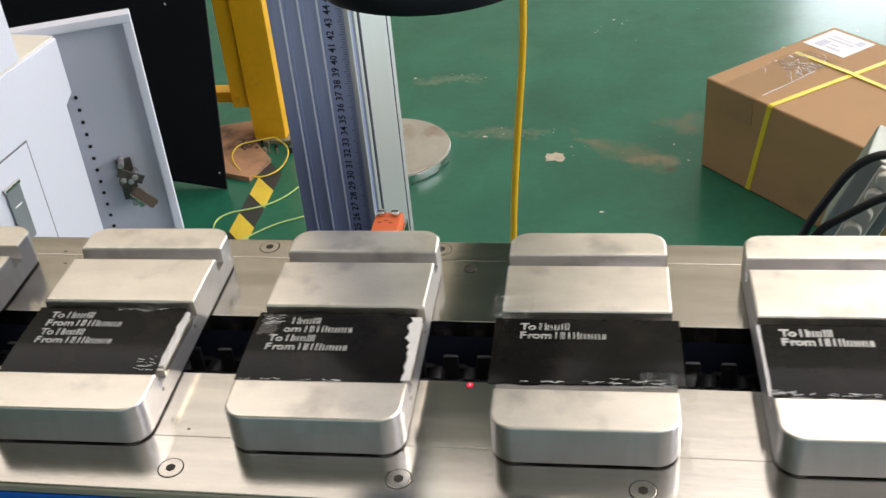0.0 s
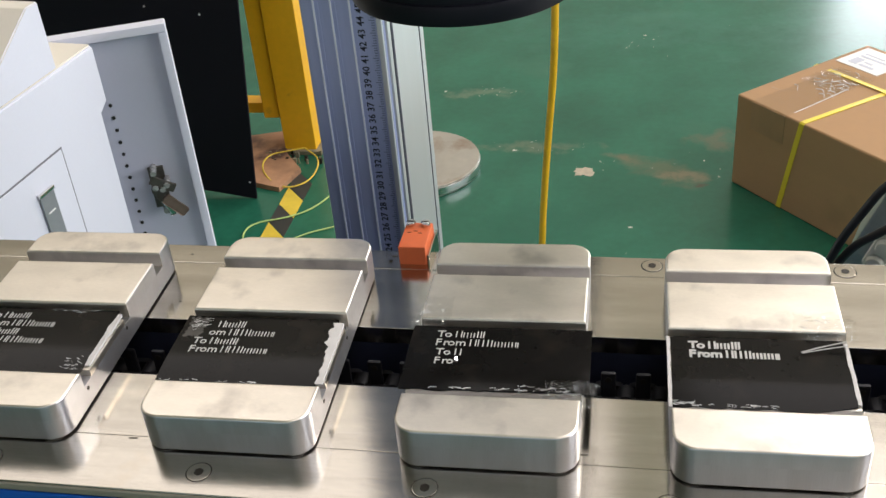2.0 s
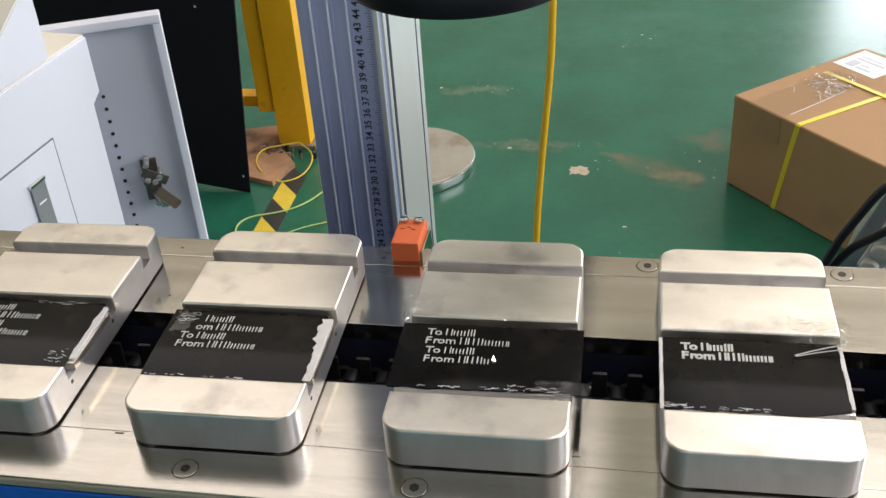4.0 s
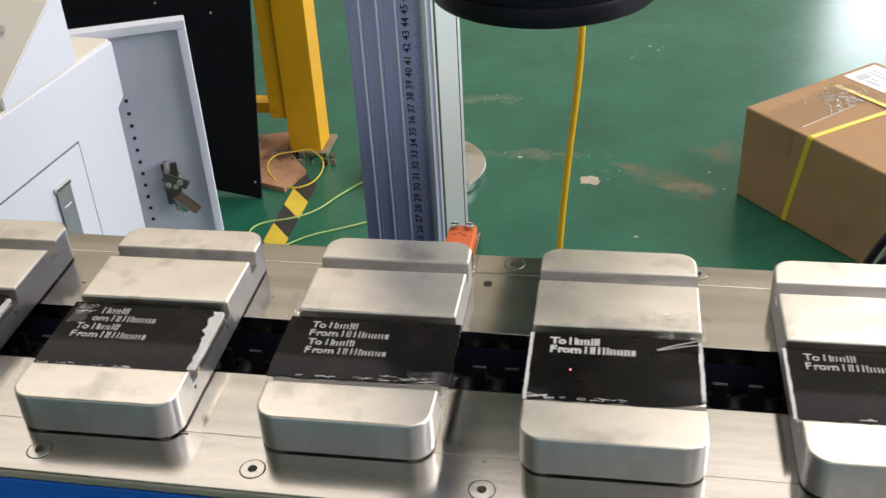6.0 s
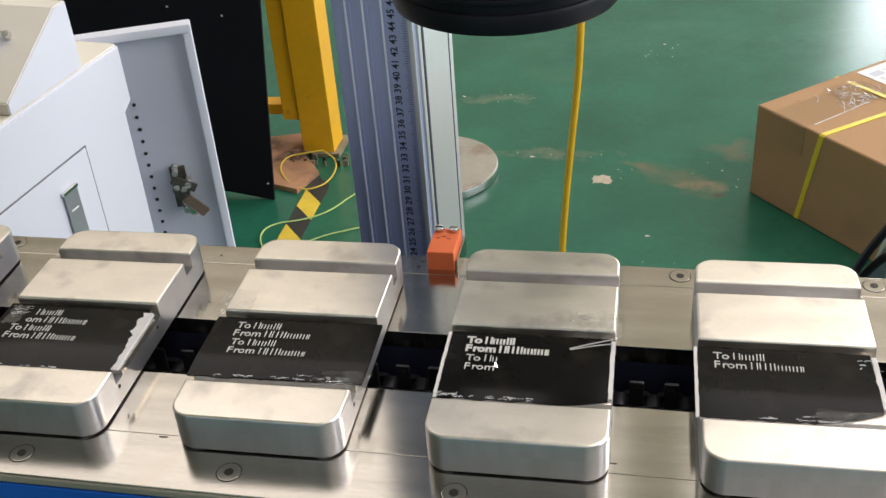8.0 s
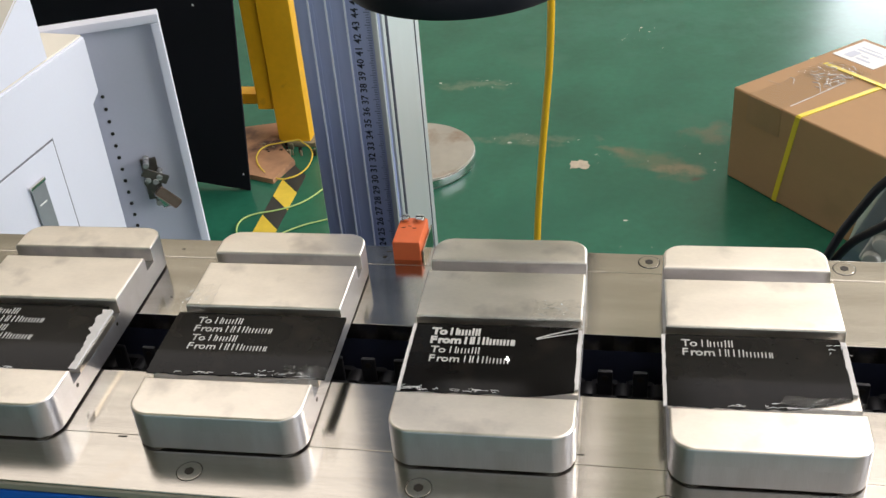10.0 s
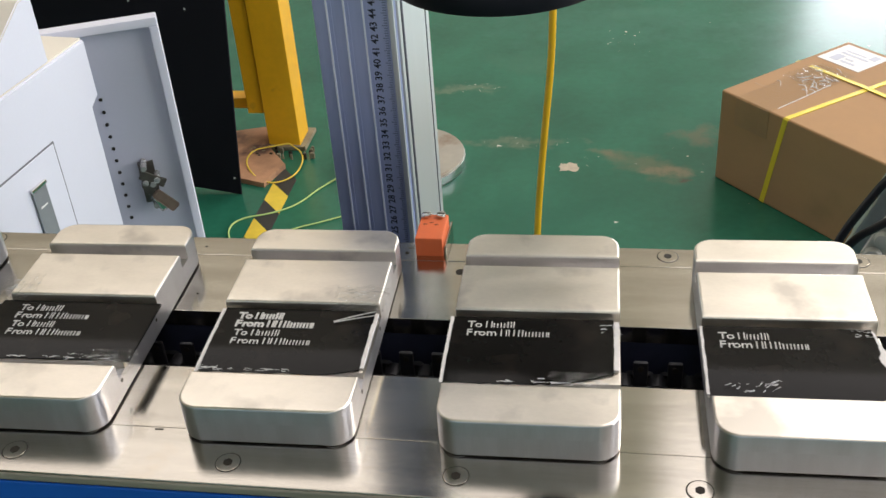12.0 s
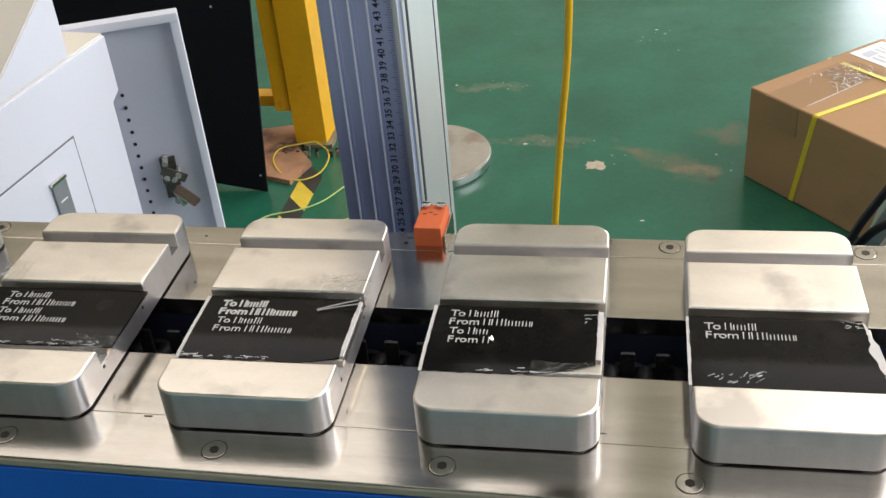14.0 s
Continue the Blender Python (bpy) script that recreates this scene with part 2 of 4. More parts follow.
def prism(outline, z0, z1, top=0.0, low=0.0, seg=2):
    """A plan outline raised from z0 to z1, with bevelled top and bottom rims."""
    bm = bmesh.new()
    f = bm.faces.new([bm.verts.new((x, y, z0)) for x, y in outline])
    r = bmesh.ops.extrude_face_region(bm, geom=[f])
    bmesh.ops.translate(bm, vec=(0, 0, z1 - z0), verts=[g for g in r["geom"] if isinstance(g, bmesh.types.BMVert)])
    bmesh.ops.recalc_face_normals(bm, faces=bm.faces)
    for z, w in ((z1, top), (z0, low)):
        if w:
            es = [e for e in bm.edges if all(abs(v.co.z - z) < 1e-6 for v in e.verts)]
            bmesh.ops.bevel(bm, geom=es, offset=w, segments=seg, affect="EDGES", profile=0.5)
    return bm


def rounded(x0, x1, y0, y1, radii, n=7):
    """Outline with corner radii in the order front-left, front-right, back-right, back-left."""
    out = []
    for (cx, cy, a), r in zip(((x0, y0, 180), (x1, y0, 270), (x1, y1, 0), (x0, y1, 90)), radii):
        if r <= 0:
            out.append((cx, cy))
            continue
        ox, oy = cx + (r if cx == x0 else -r), cy + (r if cy == y0 else -r)
        out += [(ox + r * math.cos(radians(a + 90 * i / n)), oy + r * math.sin(radians(a + 90 * i / n))) for i in range(n + 1)]
    return out


def cylinder(x, y, z0, z1, r, n=24, bevel=0.0, r2=None):
    bm = bmesh.new()
    bmesh.ops.create_cone(bm, cap_ends=True, segments=n, radius1=r, radius2=r if r2 is None else r2, depth=z1 - z0)
    bmesh.ops.translate(bm, vec=(x, y, (z0 + z1) / 2), verts=bm.verts)
    if bevel:
        es = [e for e in bm.edges if abs(e.verts[0].co.z - e.verts[1].co.z) < 1e-7]
        bmesh.ops.bevel(bm, geom=es, offset=bevel, segments=2, affect="EDGES", profile=0.5)
    return bm


def tube(points, r, n=10, rounds=3):
    """A round cable through points, smoothed."""
    ps = [Vector(p) for p in points]
    for _ in range(rounds):
        q = [ps[0]]
        for a, b in zip(ps, ps[1:]):
            q += [a.lerp(b, 0.25), a.lerp(b, 0.75)]
        ps = q + [ps[-1]]
    bm = bmesh.new()
    rings = []
    for i, p in enumerate(ps):
        d = (ps[min(i + 1, len(ps) - 1)] - ps[max(i - 1, 0)]).normalized()
        s = d.orthogonal().normalized() if i == 0 else (side - d * side.dot(d)).normalized()
        side = s
        u = d.cross(s)
        rings.append([bm.verts.new(p + r * (s * math.cos(2 * math.pi * k / n) + u * math.sin(2 * math.pi * k / n))) for k in range(n)])
    for a, b in zip(rings, rings[1:]):
        for k in range(n):
            bm.faces.new((a[k], a[(k + 1) % n], b[(k + 1) % n], b[k]))
    bm.faces.new(rings[0][::-1])
    bm.faces.new(rings[-1])
    return bm


def mesh_of(name, bm, mat, smooth=40):
    """A mesh whose flat faces stay flat: corner normals are averaged by face area within the given angle."""
    bmesh.ops.recalc_face_normals(bm, faces=bm.faces)
    me = bpy.data.meshes.new(name)
    bm.faces.ensure_lookup_table()
    areas = {f: f.calc_area() for f in bm.faces}
    limit, normals = math.cos(radians(smooth)), []
    for f in bm.faces:
        f.smooth = True
        for l in f.loops:
            n = Vector()
            for g in l.vert.link_faces:
                if g.normal.dot(f.normal) > limit:
                    n += g.normal * areas[g]
            normals.append(n.normalized() if n.length > 1e-12 else f.normal.copy())
    bm.to_mesh(me)
    bm.free()
    me.normals_split_custom_set(normals)
    me.materials.append(mat)
    return me


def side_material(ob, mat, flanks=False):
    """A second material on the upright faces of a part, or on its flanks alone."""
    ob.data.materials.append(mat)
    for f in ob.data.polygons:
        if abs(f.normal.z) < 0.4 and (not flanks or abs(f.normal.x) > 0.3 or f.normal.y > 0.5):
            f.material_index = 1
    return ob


def part(name, bm, mat, parent=None, label=""):
    ob = new(name, mesh_of(name, bm, mat))
    ob.parent = parent
    if label:
        ob["label"] = label
    return ob


def thing(name, label, category, group="", at=None):
    return tagged(placed(new(name), at), label, category, group)


def placed(ob, m):
    if m is not None:
        ob.matrix_basis = m
    return ob


def letters_mesh(name, text, size, mat, bold=0.0, depth=0.0):
    cu = bpy.data.curves.new(name, "FONT")
    cu.body, cu.size, cu.offset, cu.extrude, cu.resolution_u = text, size, bold, depth, 2
    ob = bpy.data.objects.new(name, cu)
    me = bpy.data.meshes.new_from_object(ob)
    bpy.data.objects.remove(ob)
    me.materials.append(mat)
    return me


def ragged(x0, x1, y0, y1, jag, seed, sides="r", n=26):
    """A card outline whose named sides are torn."""
    rnd = random.Random(seed)

    def jit(side, i):
        if side not in sides:
            return rnd.uniform(-0.00012, 0.00012)
        a = noise.noise(Vector((i * 0.31, seed * 3.7, ord(side) * 0.7)))
        b = noise.noise(Vector((i * 0.93, seed * 1.9, ord(side) * 1.3)))
        return jag * (1.5 * a + 0.6 * b + 0.25 * rnd.uniform(-1, 1))
    out = [(x0 + (x1 - x0) * i / n, y0 + jit("f", i)) for i in range(n)]
    out += [(x1 + jit("r", i), y0 + (y1 - y0) * i / n) for i in range(n)]
    out += [(x1 - (x1 - x0) * i / n, y1 + jit("b", i)) for i in range(n)]
    out += [(x0 + jit("l", i), y1 - (y1 - y0) * i / n) for i in range(n)]
    return out


# ---- the hall ----
FLOOR_TOP = 0.0
bm = bmesh.new()
bmesh.ops.create_grid(bm, x_segments=2, y_segments=2, size=1)
for v in bm.verts:
    v.co = Vector((v.co.x * 60, v.co.y * 60, 0))
tagged(part("floor", bm, M_FLOOR), "worn glossy green painted workshop floor", "floor", kind="structure")


def wall_with_window(name, along, at, lo, hi, w0, w1, z0, z1, mat, thick=0.25, top=6.4):
    """A wall along x or y with one wide window opening and its mullions."""
    w = tagged(new(name), "painted hall wall, out of view, with a wide window opening", "wall", kind="structure")

    def piece(n, a0, a1, zz0, zz1, t0, t1, m):
        if along == "x":
            part(n, box(a0, a1, at + t0, at + t1, zz0, zz1), m, w)
        else:
            part(n, box(at + t0, at + t1, a0, a1, zz0, zz1), m, w)
    piece("wall_panel", lo, w0, 0, top, 0, thick, mat)
    piece("wall_panel", w1, hi, 0, top, 0, thick, mat)
    piece("wall_panel", w0, w1, 0, z0, 0, thick, mat)
    piece("wall_panel", w0, w1, z1, top, 0, thick, mat)
    n = 5
    for i in range(1, n):
        x = w0 + (w1 - w0) * i / n
        piece("mullion", x - 0.03, x + 0.03, z0, z1, 0.1, 0.16, M_WHITE)
    return w


wall_with_window("wall_north", "x", 7.0, -6.75, 6.75, 1.35, 5.15, 0.95, 2.15, M_WALL)
wall_with_window("wall_east", "y", 6.5, -5.0, 7.0, -2.2, 4.2, 1.3, 4.6, M_WALL)
tagged(part("wall_west", box(-6.75, -6.5, -5.0, 7.0, 0, 6.4), M_FARWALL), "plain hall wall out of view, darkened to cut fill light", "wall", kind="structure")
# its low opening is added to go with the south fill lamp
wall_with_window("wall_south", "x", -5.25, -6.75, 6.75, -3.0, 3.0, 0.04, 2.3, M_FARWALL)
bm = bmesh.new()
for a in ((-6.75, -5.7, -5.25, 7.25), (-0.1, 0.5, -5.25, 7.25), (5.7, 6.75, -5.25, 7.25), (-5.7, -0.1, -5.25, 2.2), (-5.7, -0.1, 6.6, 7.25), (0.5, 5.7, -5.25, -3.8), (0.5, 5.7, 6.6, 7.25)):
    box_into(bm, *a, 6.4, 6.6)
tagged(part("ceiling", bm, M_CEIL), "pale hall ceiling with two long skylights", "ceiling", kind="structure")

# ---- conveyor ----
RAIL = 0.7345
X0, X1 = -1.05, 1.05
conveyor = thing("conveyor", "blue-framed chain conveyor with brushed steel rails and screws", "conveyor", at=pose(0, -0.0027, 0))
part("front_strip", box(X0, X1, 0.0, 0.0394, RAIL - 0.0012, RAIL, 0.0005, 3), M_STEEL, conveyor, "brushed steel outer rail strip")
part("inner_strip", box(X0, X1, 0.0395, 0.0915, RAIL - 0.012, RAIL - 0.0001, 0.0004), M_STEEL, conveyor)
part("inner_strip", box(X0, X1, 0.146, 0.2098, RAIL - 0.012, RAIL - 0.0001, 0.0004), M_STEEL, conveyor)
part("back_strip", box(X0, X1, 0.2099, 0.2318, RAIL - 0.012, RAIL, 0.0008), M_STEEL, conveyor)
# added band, coloured as the floor's reflection in the rail edge
part("edge_reflection_band", box(X0, X1, -0.0008, 0.03, RAIL - 0.0064, RAIL - 0.0013, 0.0010, 3), M_EDGE_REFLECTION, conveyor, "rail edge band in the olive tone of the reflected floor")
part("edge_seal", box(X0, X1, 0.0002, 0.03, RAIL - 0.0072, RAIL - 0.0065), M_LOCK, conveyor)
part("front_panel", box(X0, X1, -0.001, 0.03, 0.42, RAIL - 0.0073, 0.001), M_BLUE, conveyor, "blue painted front panel")
# unseen panel, darkened so that it throws no blue light on the column
part("back_panel", box(X0, X1, 0.216, 0.228, 0.42, RAIL - 0.0125, 0.001), M_DARK, conveyor)
part("slot_wall", box(X0, X1, 0.0815, 0.091, 0.60, RAIL - 0.0125), M_DARK, conveyor)
part("slot_wall", box(X0, X1, 0.1465, 0.156, 0.60, RAIL - 0.0125), M_DARK, conveyor)
part("slot_floor", box(X0, X1, 0.091, 0.1465, 0.60, 0.64), M_DARK, conveyor)
for x in (-0.9, 0.0, 0.9):
    for y in (0.03, 0.20):
        part("leg", box(x - 0.03, x + 0.03, y - 0.02, y + 0.02, 0.0, 0.42, 0.003), M_BLUE, conveyor)


def countersunk_screw(x, y):
    head = part("screw", cylinder(x, y, RAIL - 0.001, RAIL + 0.0004, 0.0066, 28, 0.0004), M_STEEL, conveyor)
    part("countersink", cylinder(x, y, RAIL - 0.001, RAIL + 0.0001, 0.0071, 28), M_SOCKET, conveyor)
    part("hex_socket", cylinder(x, y, RAIL, RAIL + 0.0006, 0.0027, 6), M_SOCKET, head)


for i in range(-5, 6):
    countersunk_screw(-0.004 + 0.1224 * i, 0.0155)
    countersunk_screw(-0.011 + 0.1192 * i, 0.2225)


def drilled_hole(x, y, r):
    part("drilled_hole", cylinder(x, y, RAIL - 0.0008, RAIL + 0.0002, r, 20), M_SOCKET, conveyor)


for x, y, r in ((-0.026, 0.198, 0.003), (0.011, 0.201, 0.0042), (-0.065, 0.2185, 0.0014)):
    drilled_hole(x, y, r)

rs = random.Random(21)
for _ in range(26):
    x, y = rs.uniform(-0.35, 0.35), rs.choice((rs.uniform(0.004, 0.088), rs.uniform(0.150, 0.228)))
    part("scuff", prism(ragged(x, x + rs.uniform(0.0008, 0.005), y, y + rs.uniform(0.0003, 0.0009), 0.0002, rs.random(), "lrfb", 3), RAIL - 0.0003, RAIL + 0.00025), M_LOCK, conveyor)

# ---- carrier plates, cards and chain ----
PITCH, REST, YAW = 0.1411, 0.0234, 1.0
TOP, SEAT, LOW = 0.760, 0.754, 0.7356
HW = 0.0477


def carrier_plate():
    p = thing("carrier_plate", "machined aluminium carrier plate with a card recess and a cross groove", "carrier plate", "plates on the conveyor chain")
    # base and feet carry the shaded side tone all round
    part("base", prism(rounded(-HW, HW, 0.0272, 0.204, (0.012,) * 4), LOW, 0.7495, 0, 0.001), M_ALU_SHADED, p)
    side_material(part("front_block", prism(rounded(-HW, HW, 0.0272, 0.057, (0.012, 0.012, 0, 0)), 0.7495, TOP, 0.0015, 0, 3), M_ALU, p), M_ALU_SHADED)
    part("card_seat", prism(rounded(-HW, HW, 0.0665, 0.1155, (0, 0, 0, 0)), 0.7495, SEAT, 0.0010), M_ALU, p)
    side_material(part("middle_block", prism(rounded(-HW, HW, 0.123, 0.168, (0, 0, 0, 0)), 0.7495, TOP, 0.0015, 0, 3), M_ALU, p), M_ALU_SHADED, True)
    side_material(part("back_block", prism(rounded(-HW, HW, 0.179, 0.204, (0, 0, 0.012, 0.012)), 0.7495, TOP, 0.0015, 0, 3), M_ALU, p), M_ALU_SHADED, True)
    for x in (-0.0360, 0.0360):
        for y in (0.0345, 0.1965):
            part("foot", cylinder(x, y, RAIL + 0.0003, LOW, 0.0064, 20, 0.0006), M_ALU_SHADED, p)
    for y, hr in ((0.0600, 0.0013), (0.1165, 0.0012)):
        part("side_hole", placed_bm(cylinder(0, 0, -0.0005, 0.0002, hr, 14), pose(HW, y, 0.7462, 0, 90, 0)), M_SOCKET, p)
    return p


def placed_bm(bm, m):
    bmesh.ops.transform(bm, matrix=m, verts=bm.verts)
    return bm


CARD_TOP = 0.7559


def bowed(bm):
    """Cards lie flat at the back and bow down towards their front edge."""
    for k in range(9):
        y = 0.064 + 0.003 * k
        bmesh.ops.bisect_plane(bm, geom=list(bm.verts) + list(bm.edges) + list(bm.faces), plane_co=(0, y, 0), plane_no=(0, 1, 0))
    for v in bm.verts:
        if v.co.z > SEAT + 0.0008:
            v.co.z -= 0.0014 * max(0.0, (0.0865 - v.co.y) / 0.0245) ** 2
    return bm



def film_sheet(x0, x1, y0, y1, z, lift, seed, nx=40, ny=26):
    """A crumpled sheet of clear film with sharp creases and an uneven outline."""
    bm = bmesh.new()

    def height(u, v):
        ridge = 1 - abs(noise.noise(Vector((u * 5 + seed * 7, v * 4, seed)))) * 2.2
        fine = 1 - abs(noise.noise(Vector((u * 13, v * 9 + seed, seed + 3)))) * 2.2
        return max(0.0, ridge) ** 2 * 0.7 + max(0.0, fine) ** 3 * 0.12
    g = []
    for i in range(nx + 1):
        col = []
        for j in range(ny + 1):
            u, v = i / nx, j / ny
            wob = 0.12 * noise.noise(Vector((u * 4, v * 4, seed + 11)))
            col.append(bm.verts.new((x0 + (x1 - x0) * (u + wob), y0 + (y1 - y0) * (v + wob), z + lift * height(u, v))))
        g.append(col)
    for i in range(nx):
        for j in range(ny):
            bm.faces.new((g[i][j], g[i + 1][j], g[i + 1][j + 1], g[i][j + 1]))
    return bm


def bar(w, h, bold):
    """Two thin upright bars, the size of one letter; a narrow letter gets one."""
    bm = box_into(bmesh.new(), -bold, 0.00062 + bold, -bold, h + bold, -0.0006, 0.0)
    if w > 0.001:
        box_into(bm, w - 0.00062 - bold, w + bold, -bold, h + bold, -0.0006, 0.0)
    return bm


def mark_pieces(x, y, cap):
    """Where the pieces of one two-line mark lie: (text or None, x, y, width, height)."""
    out = [("T", 0.0, 1, 0, 0), ("o", 0.0044, 1, 0, 0)]
    out += [(None, dx, 1, w, h) for dx, w, h in ((0.0110, 0.0036, 1.0), (0.0154, 0.0026, 0.74), (0.0194, 0.0025, 0.74), (0.0233, 0.0025, 1.0), (0.0268, 0.0006, 1.0))]
    out += [(c, dx, 0, 0, 0) for c, dx in (("F", 0.0), ("r", 0.0045), ("o", 0.0071), ("m", 0.0116))]
    out += [(None, dx, 0, w, h) for dx, w, h in ((0.0200, 0.0036, 1.0), (0.0245, 0.0034, 1.0), (0.0300, 0.0028, 1.0), (0.0340, 0.0026, 0.74), (0.0380, 0.0025, 0.74), (0.0418, 0.0026, 0.74), (0.0458, 0.0018, 0.74))]
    pieces = []
    for text, dx, line, w, h in out:
        pieces.append((text, x + dx, y + line * 0.0076, w, cap * h))
    return pieces


REVEALED = []


def add_marks(card, x, y, cap, bold=0.0, start=None, seconds=3.9, skip=0.0):
    """One two-line mark on a card; with a start time its pieces rise out of the surface one by one."""
    for text, px, py, w, h in mark_pieces(x, y, cap):
        if px - x < skip:
            continue
        if text:
            me = letters_mesh("mark", text, cap / 0.70, M_MARK, 0.00002 + bold, 0.0002)
            ob = new("mark", me)
            ob.parent = card
            ob.location = (px, py, CARD_TOP + 0.0001)
        else:
            ob = part("mark", bar(w, h, bold), M_MARK, card)
            ob.location = (px, py, CARD_TOP + 0.0003)
        if start is not None:
            REVEALED.append((ob, start + seconds * (px - x + 0.0015) / 0.0495))


def printed_card(label, x0, x1, y0, y1, seed, torn="", white=None, cut=None, lean=None):
    c = thing("black_card", label, "card", "cards in the plates")
    rim = ragged(x0, x1, y0, y1, 0.0011, seed, torn)
    if cut:
        # the front corner is trimmed along a curve that starts at x = cut[0] and is cut[1] deep at the edge
        rim = [(x, max(y, y0 + cut[1] * max(0.0, (x - cut[0]) / (x1 - cut[0])) ** 1.6)) for x, y in rim]
    if lean:
        # the torn side runs outwards below y = lean[0], by lean[1] at the front
        rim = [(x + (lean[1] * min(1.0, max(0.0, (lean[0] - y) / 0.02)) if x > x1 - 0.006 else 0), y) for x, y in rim]
    part("card_sheet", bowed(prism(rim, SEAT + 0.0002, CARD_TOP)), M_CARD, c)
    if white:
        for k, (a0, a1, b0, b1, jag, sides) in enumerate(white):
            part("torn_edge", bowed(prism(ragged(a0, a1, b0, b1, jag, seed + k + 5, sides), SEAT + 0.0002, CARD_TOP + 0.0003)), M_PAPER, c, "torn white paper edge")
    return c


# white that stands for bright glints on folded clear film and tape
M_CREASE_GLINT = material("film_crease_glint", (0.80, 0.80, 0.80), 0.15, 0, 0.05, 60, 200)


def creases(card, x, y, w, d, z, count, seed):
    """Thin white tubes along folds in the clear film; their white paints the glints."""
    r = random.Random(seed)
    lay = r.uniform(-0.8, 0.8) if d > 0.004 else 0.0
    for _ in range(int(count * 2.3)):
        ax, ay, a, l = x + r.uniform(0, w), y + r.uniform(0, d), lay + r.uniform(-0.4, 0.4), r.uniform(0.001, 0.005)
        pts = [(ax + l * k / 3 * math.cos(a) + r.uniform(-0.0005, 0.0005), ay + l * k / 3 * math.sin(a) * 0.6 + r.uniform(-0.0005, 0.0005), z + r.uniform(0.0003, 0.0012)) for k in range(4)]
        part("film_crease_glint", tube(pts, r.uniform(0.00005, 0.00020), 5, 1), M_CREASE_GLINT, card)


plate = carrier_plate()
plates = [plate] + [copy_thing(plate, pose(0, 0, 0)) for _ in range(6)]
INDEX = (-3, -2, -1, 0, 1, 2, 3)

cards = []
# three plates already marked
c = printed_card("black card with two lightly engraved messages", -0.0500, 0.0440, 0.0625, 0.1210, 1, "bf", [(0.0443, 0.0470, 0.067, 0.118, 0.0006, "lr")])
add_marks(c, -0.0400, 0.1028, 0.0058)
add_marks(c, -0.0400, 0.0868, 0.0058)
cards.append(c)
c = printed_card("black card with two lightly engraved messages and a torn back edge", -0.0500, 0.0435, 0.0620, 0.1205, 2, "b", [(0.0438, 0.0468, 0.069, 0.117, 0.0006, "lr")])
add_marks(c, -0.0400, 0.1028, 0.0058)
add_marks(c, -0.0400, 0.0868, 0.0058)
cards.append(c)
c = printed_card("black card with two messages, a smudge and a torn white edge", -0.0505, 0.0430, 0.0620, 0.1210, 3, "r", [(0.0424, 0.0470, 0.0640, 0.1175, 0.0028, "l")])
add_marks(c, -0.0400, 0.1028, 0.0058, skip=0.006)
add_marks(c, -0.0400, 0.0868, 0.0058)
part("smudge", prism(ragged(-0.0475, -0.0370, 0.1010, 0.1185, 0.0016, 31, "lrfb"), CARD_TOP, CARD_TOP + 0.0001), material("scorched_film", (0.05, 0.045, 0.04), 0.5, 0, 0.5, 200, 500, 0.3), c, "scorched smudge")
cards.append(c)
c = printed_card("glossy black card under clear film, its second message being engraved", -0.0515, 0.0515, 0.0665, 0.1205, 4, "f")
add_marks(c, -0.0370, 0.1028, 0.0058)
add_marks(c, -0.0370 + 0.0015, 0.0868, 0.0056, start=1.0)
part("film", film_sheet(0.028, 0.056, 0.050, 0.074, CARD_TOP + 0.0004, 0.0030, 2), M_FILM, c, "crumpled clear film")
part("film", film_sheet(-0.0525, -0.030, 0.112, 0.140, CARD_TOP + 0.0062, 0.0018, 3), M_FILM, c, "clear film")
cards.append(c)
c = printed_card("glossy black card with one bold and one fine message under film", -0.0465, 0.0455, 0.0630, 0.1205, 5, "f", [(-0.0485, -0.0467, 0.0630, 0.1195, 0.0004, "r"), (0.0457, 0.0477, 0.0690, 0.118, 0.0004, "l")], cut=(0.020, 0.005))
add_marks(c, -0.0369, 0.1028, 0.0058, bold=0.0003)
add_marks(c, -0.0369 + 0.0015, 0.0868, 0.0056, start=6.45)
part("film", film_sheet(0.020, 0.052, 0.112, 0.136, CARD_TOP + 0.0055, 0.0030, 5), M_FILM, c, "crumpled clear film")
# two thicker white tubes paint the glint along a long film fold
part("film_crease_glint", tube([(0.0225, 0.1085, CARD_TOP + 0.001), (0.035, 0.1125, CARD_TOP + 0.0025), (0.0465, 0.1150, CARD_TOP + 0.004)], 0.00035, 6, 1), M_PAPER, c)
part("film_crease_glint", tube([(0.0230, 0.1078, CARD_TOP + 0.001), (0.036, 0.1110, CARD_TOP + 0.0020), (0.0465, 0.1125, CARD_TOP + 0.003)], 0.0003, 6, 1), M_PAPER, c)
cards.append(c)
c = printed_card("black card with a curled corner, its second message being engraved", -0.0480, 0.0440, 0.0630, 0.1205, 6, "f", [(-0.0500, -0.0482, 0.0630, 0.120, 0.0003, "r"), (0.0442, 0.0470, 0.0760, 0.118, 0.0004, "l")], cut=(0.004, 0.011))
add_marks(c, -0.0397, 0.1028, 0.0058)
add_marks(c, -0.0397 + 0.0015, 0.0868, 0.0056, start=12.10)
part("film", film_sheet(0.010, 0.048, 0.0585, 0.0720, CARD_TOP + 0.0003, 0.0016, 8), M_FILM, c, "clear film")
cards.append(c)
c = printed_card("black card with one message and a torn white edge", -0.0475, 0.0440, 0.0620, 0.1200, 7, "r", [(-0.0492, -0.0477, 0.0630, 0.119, 0.0004, "r")], lean=(0.094, 0.0045))
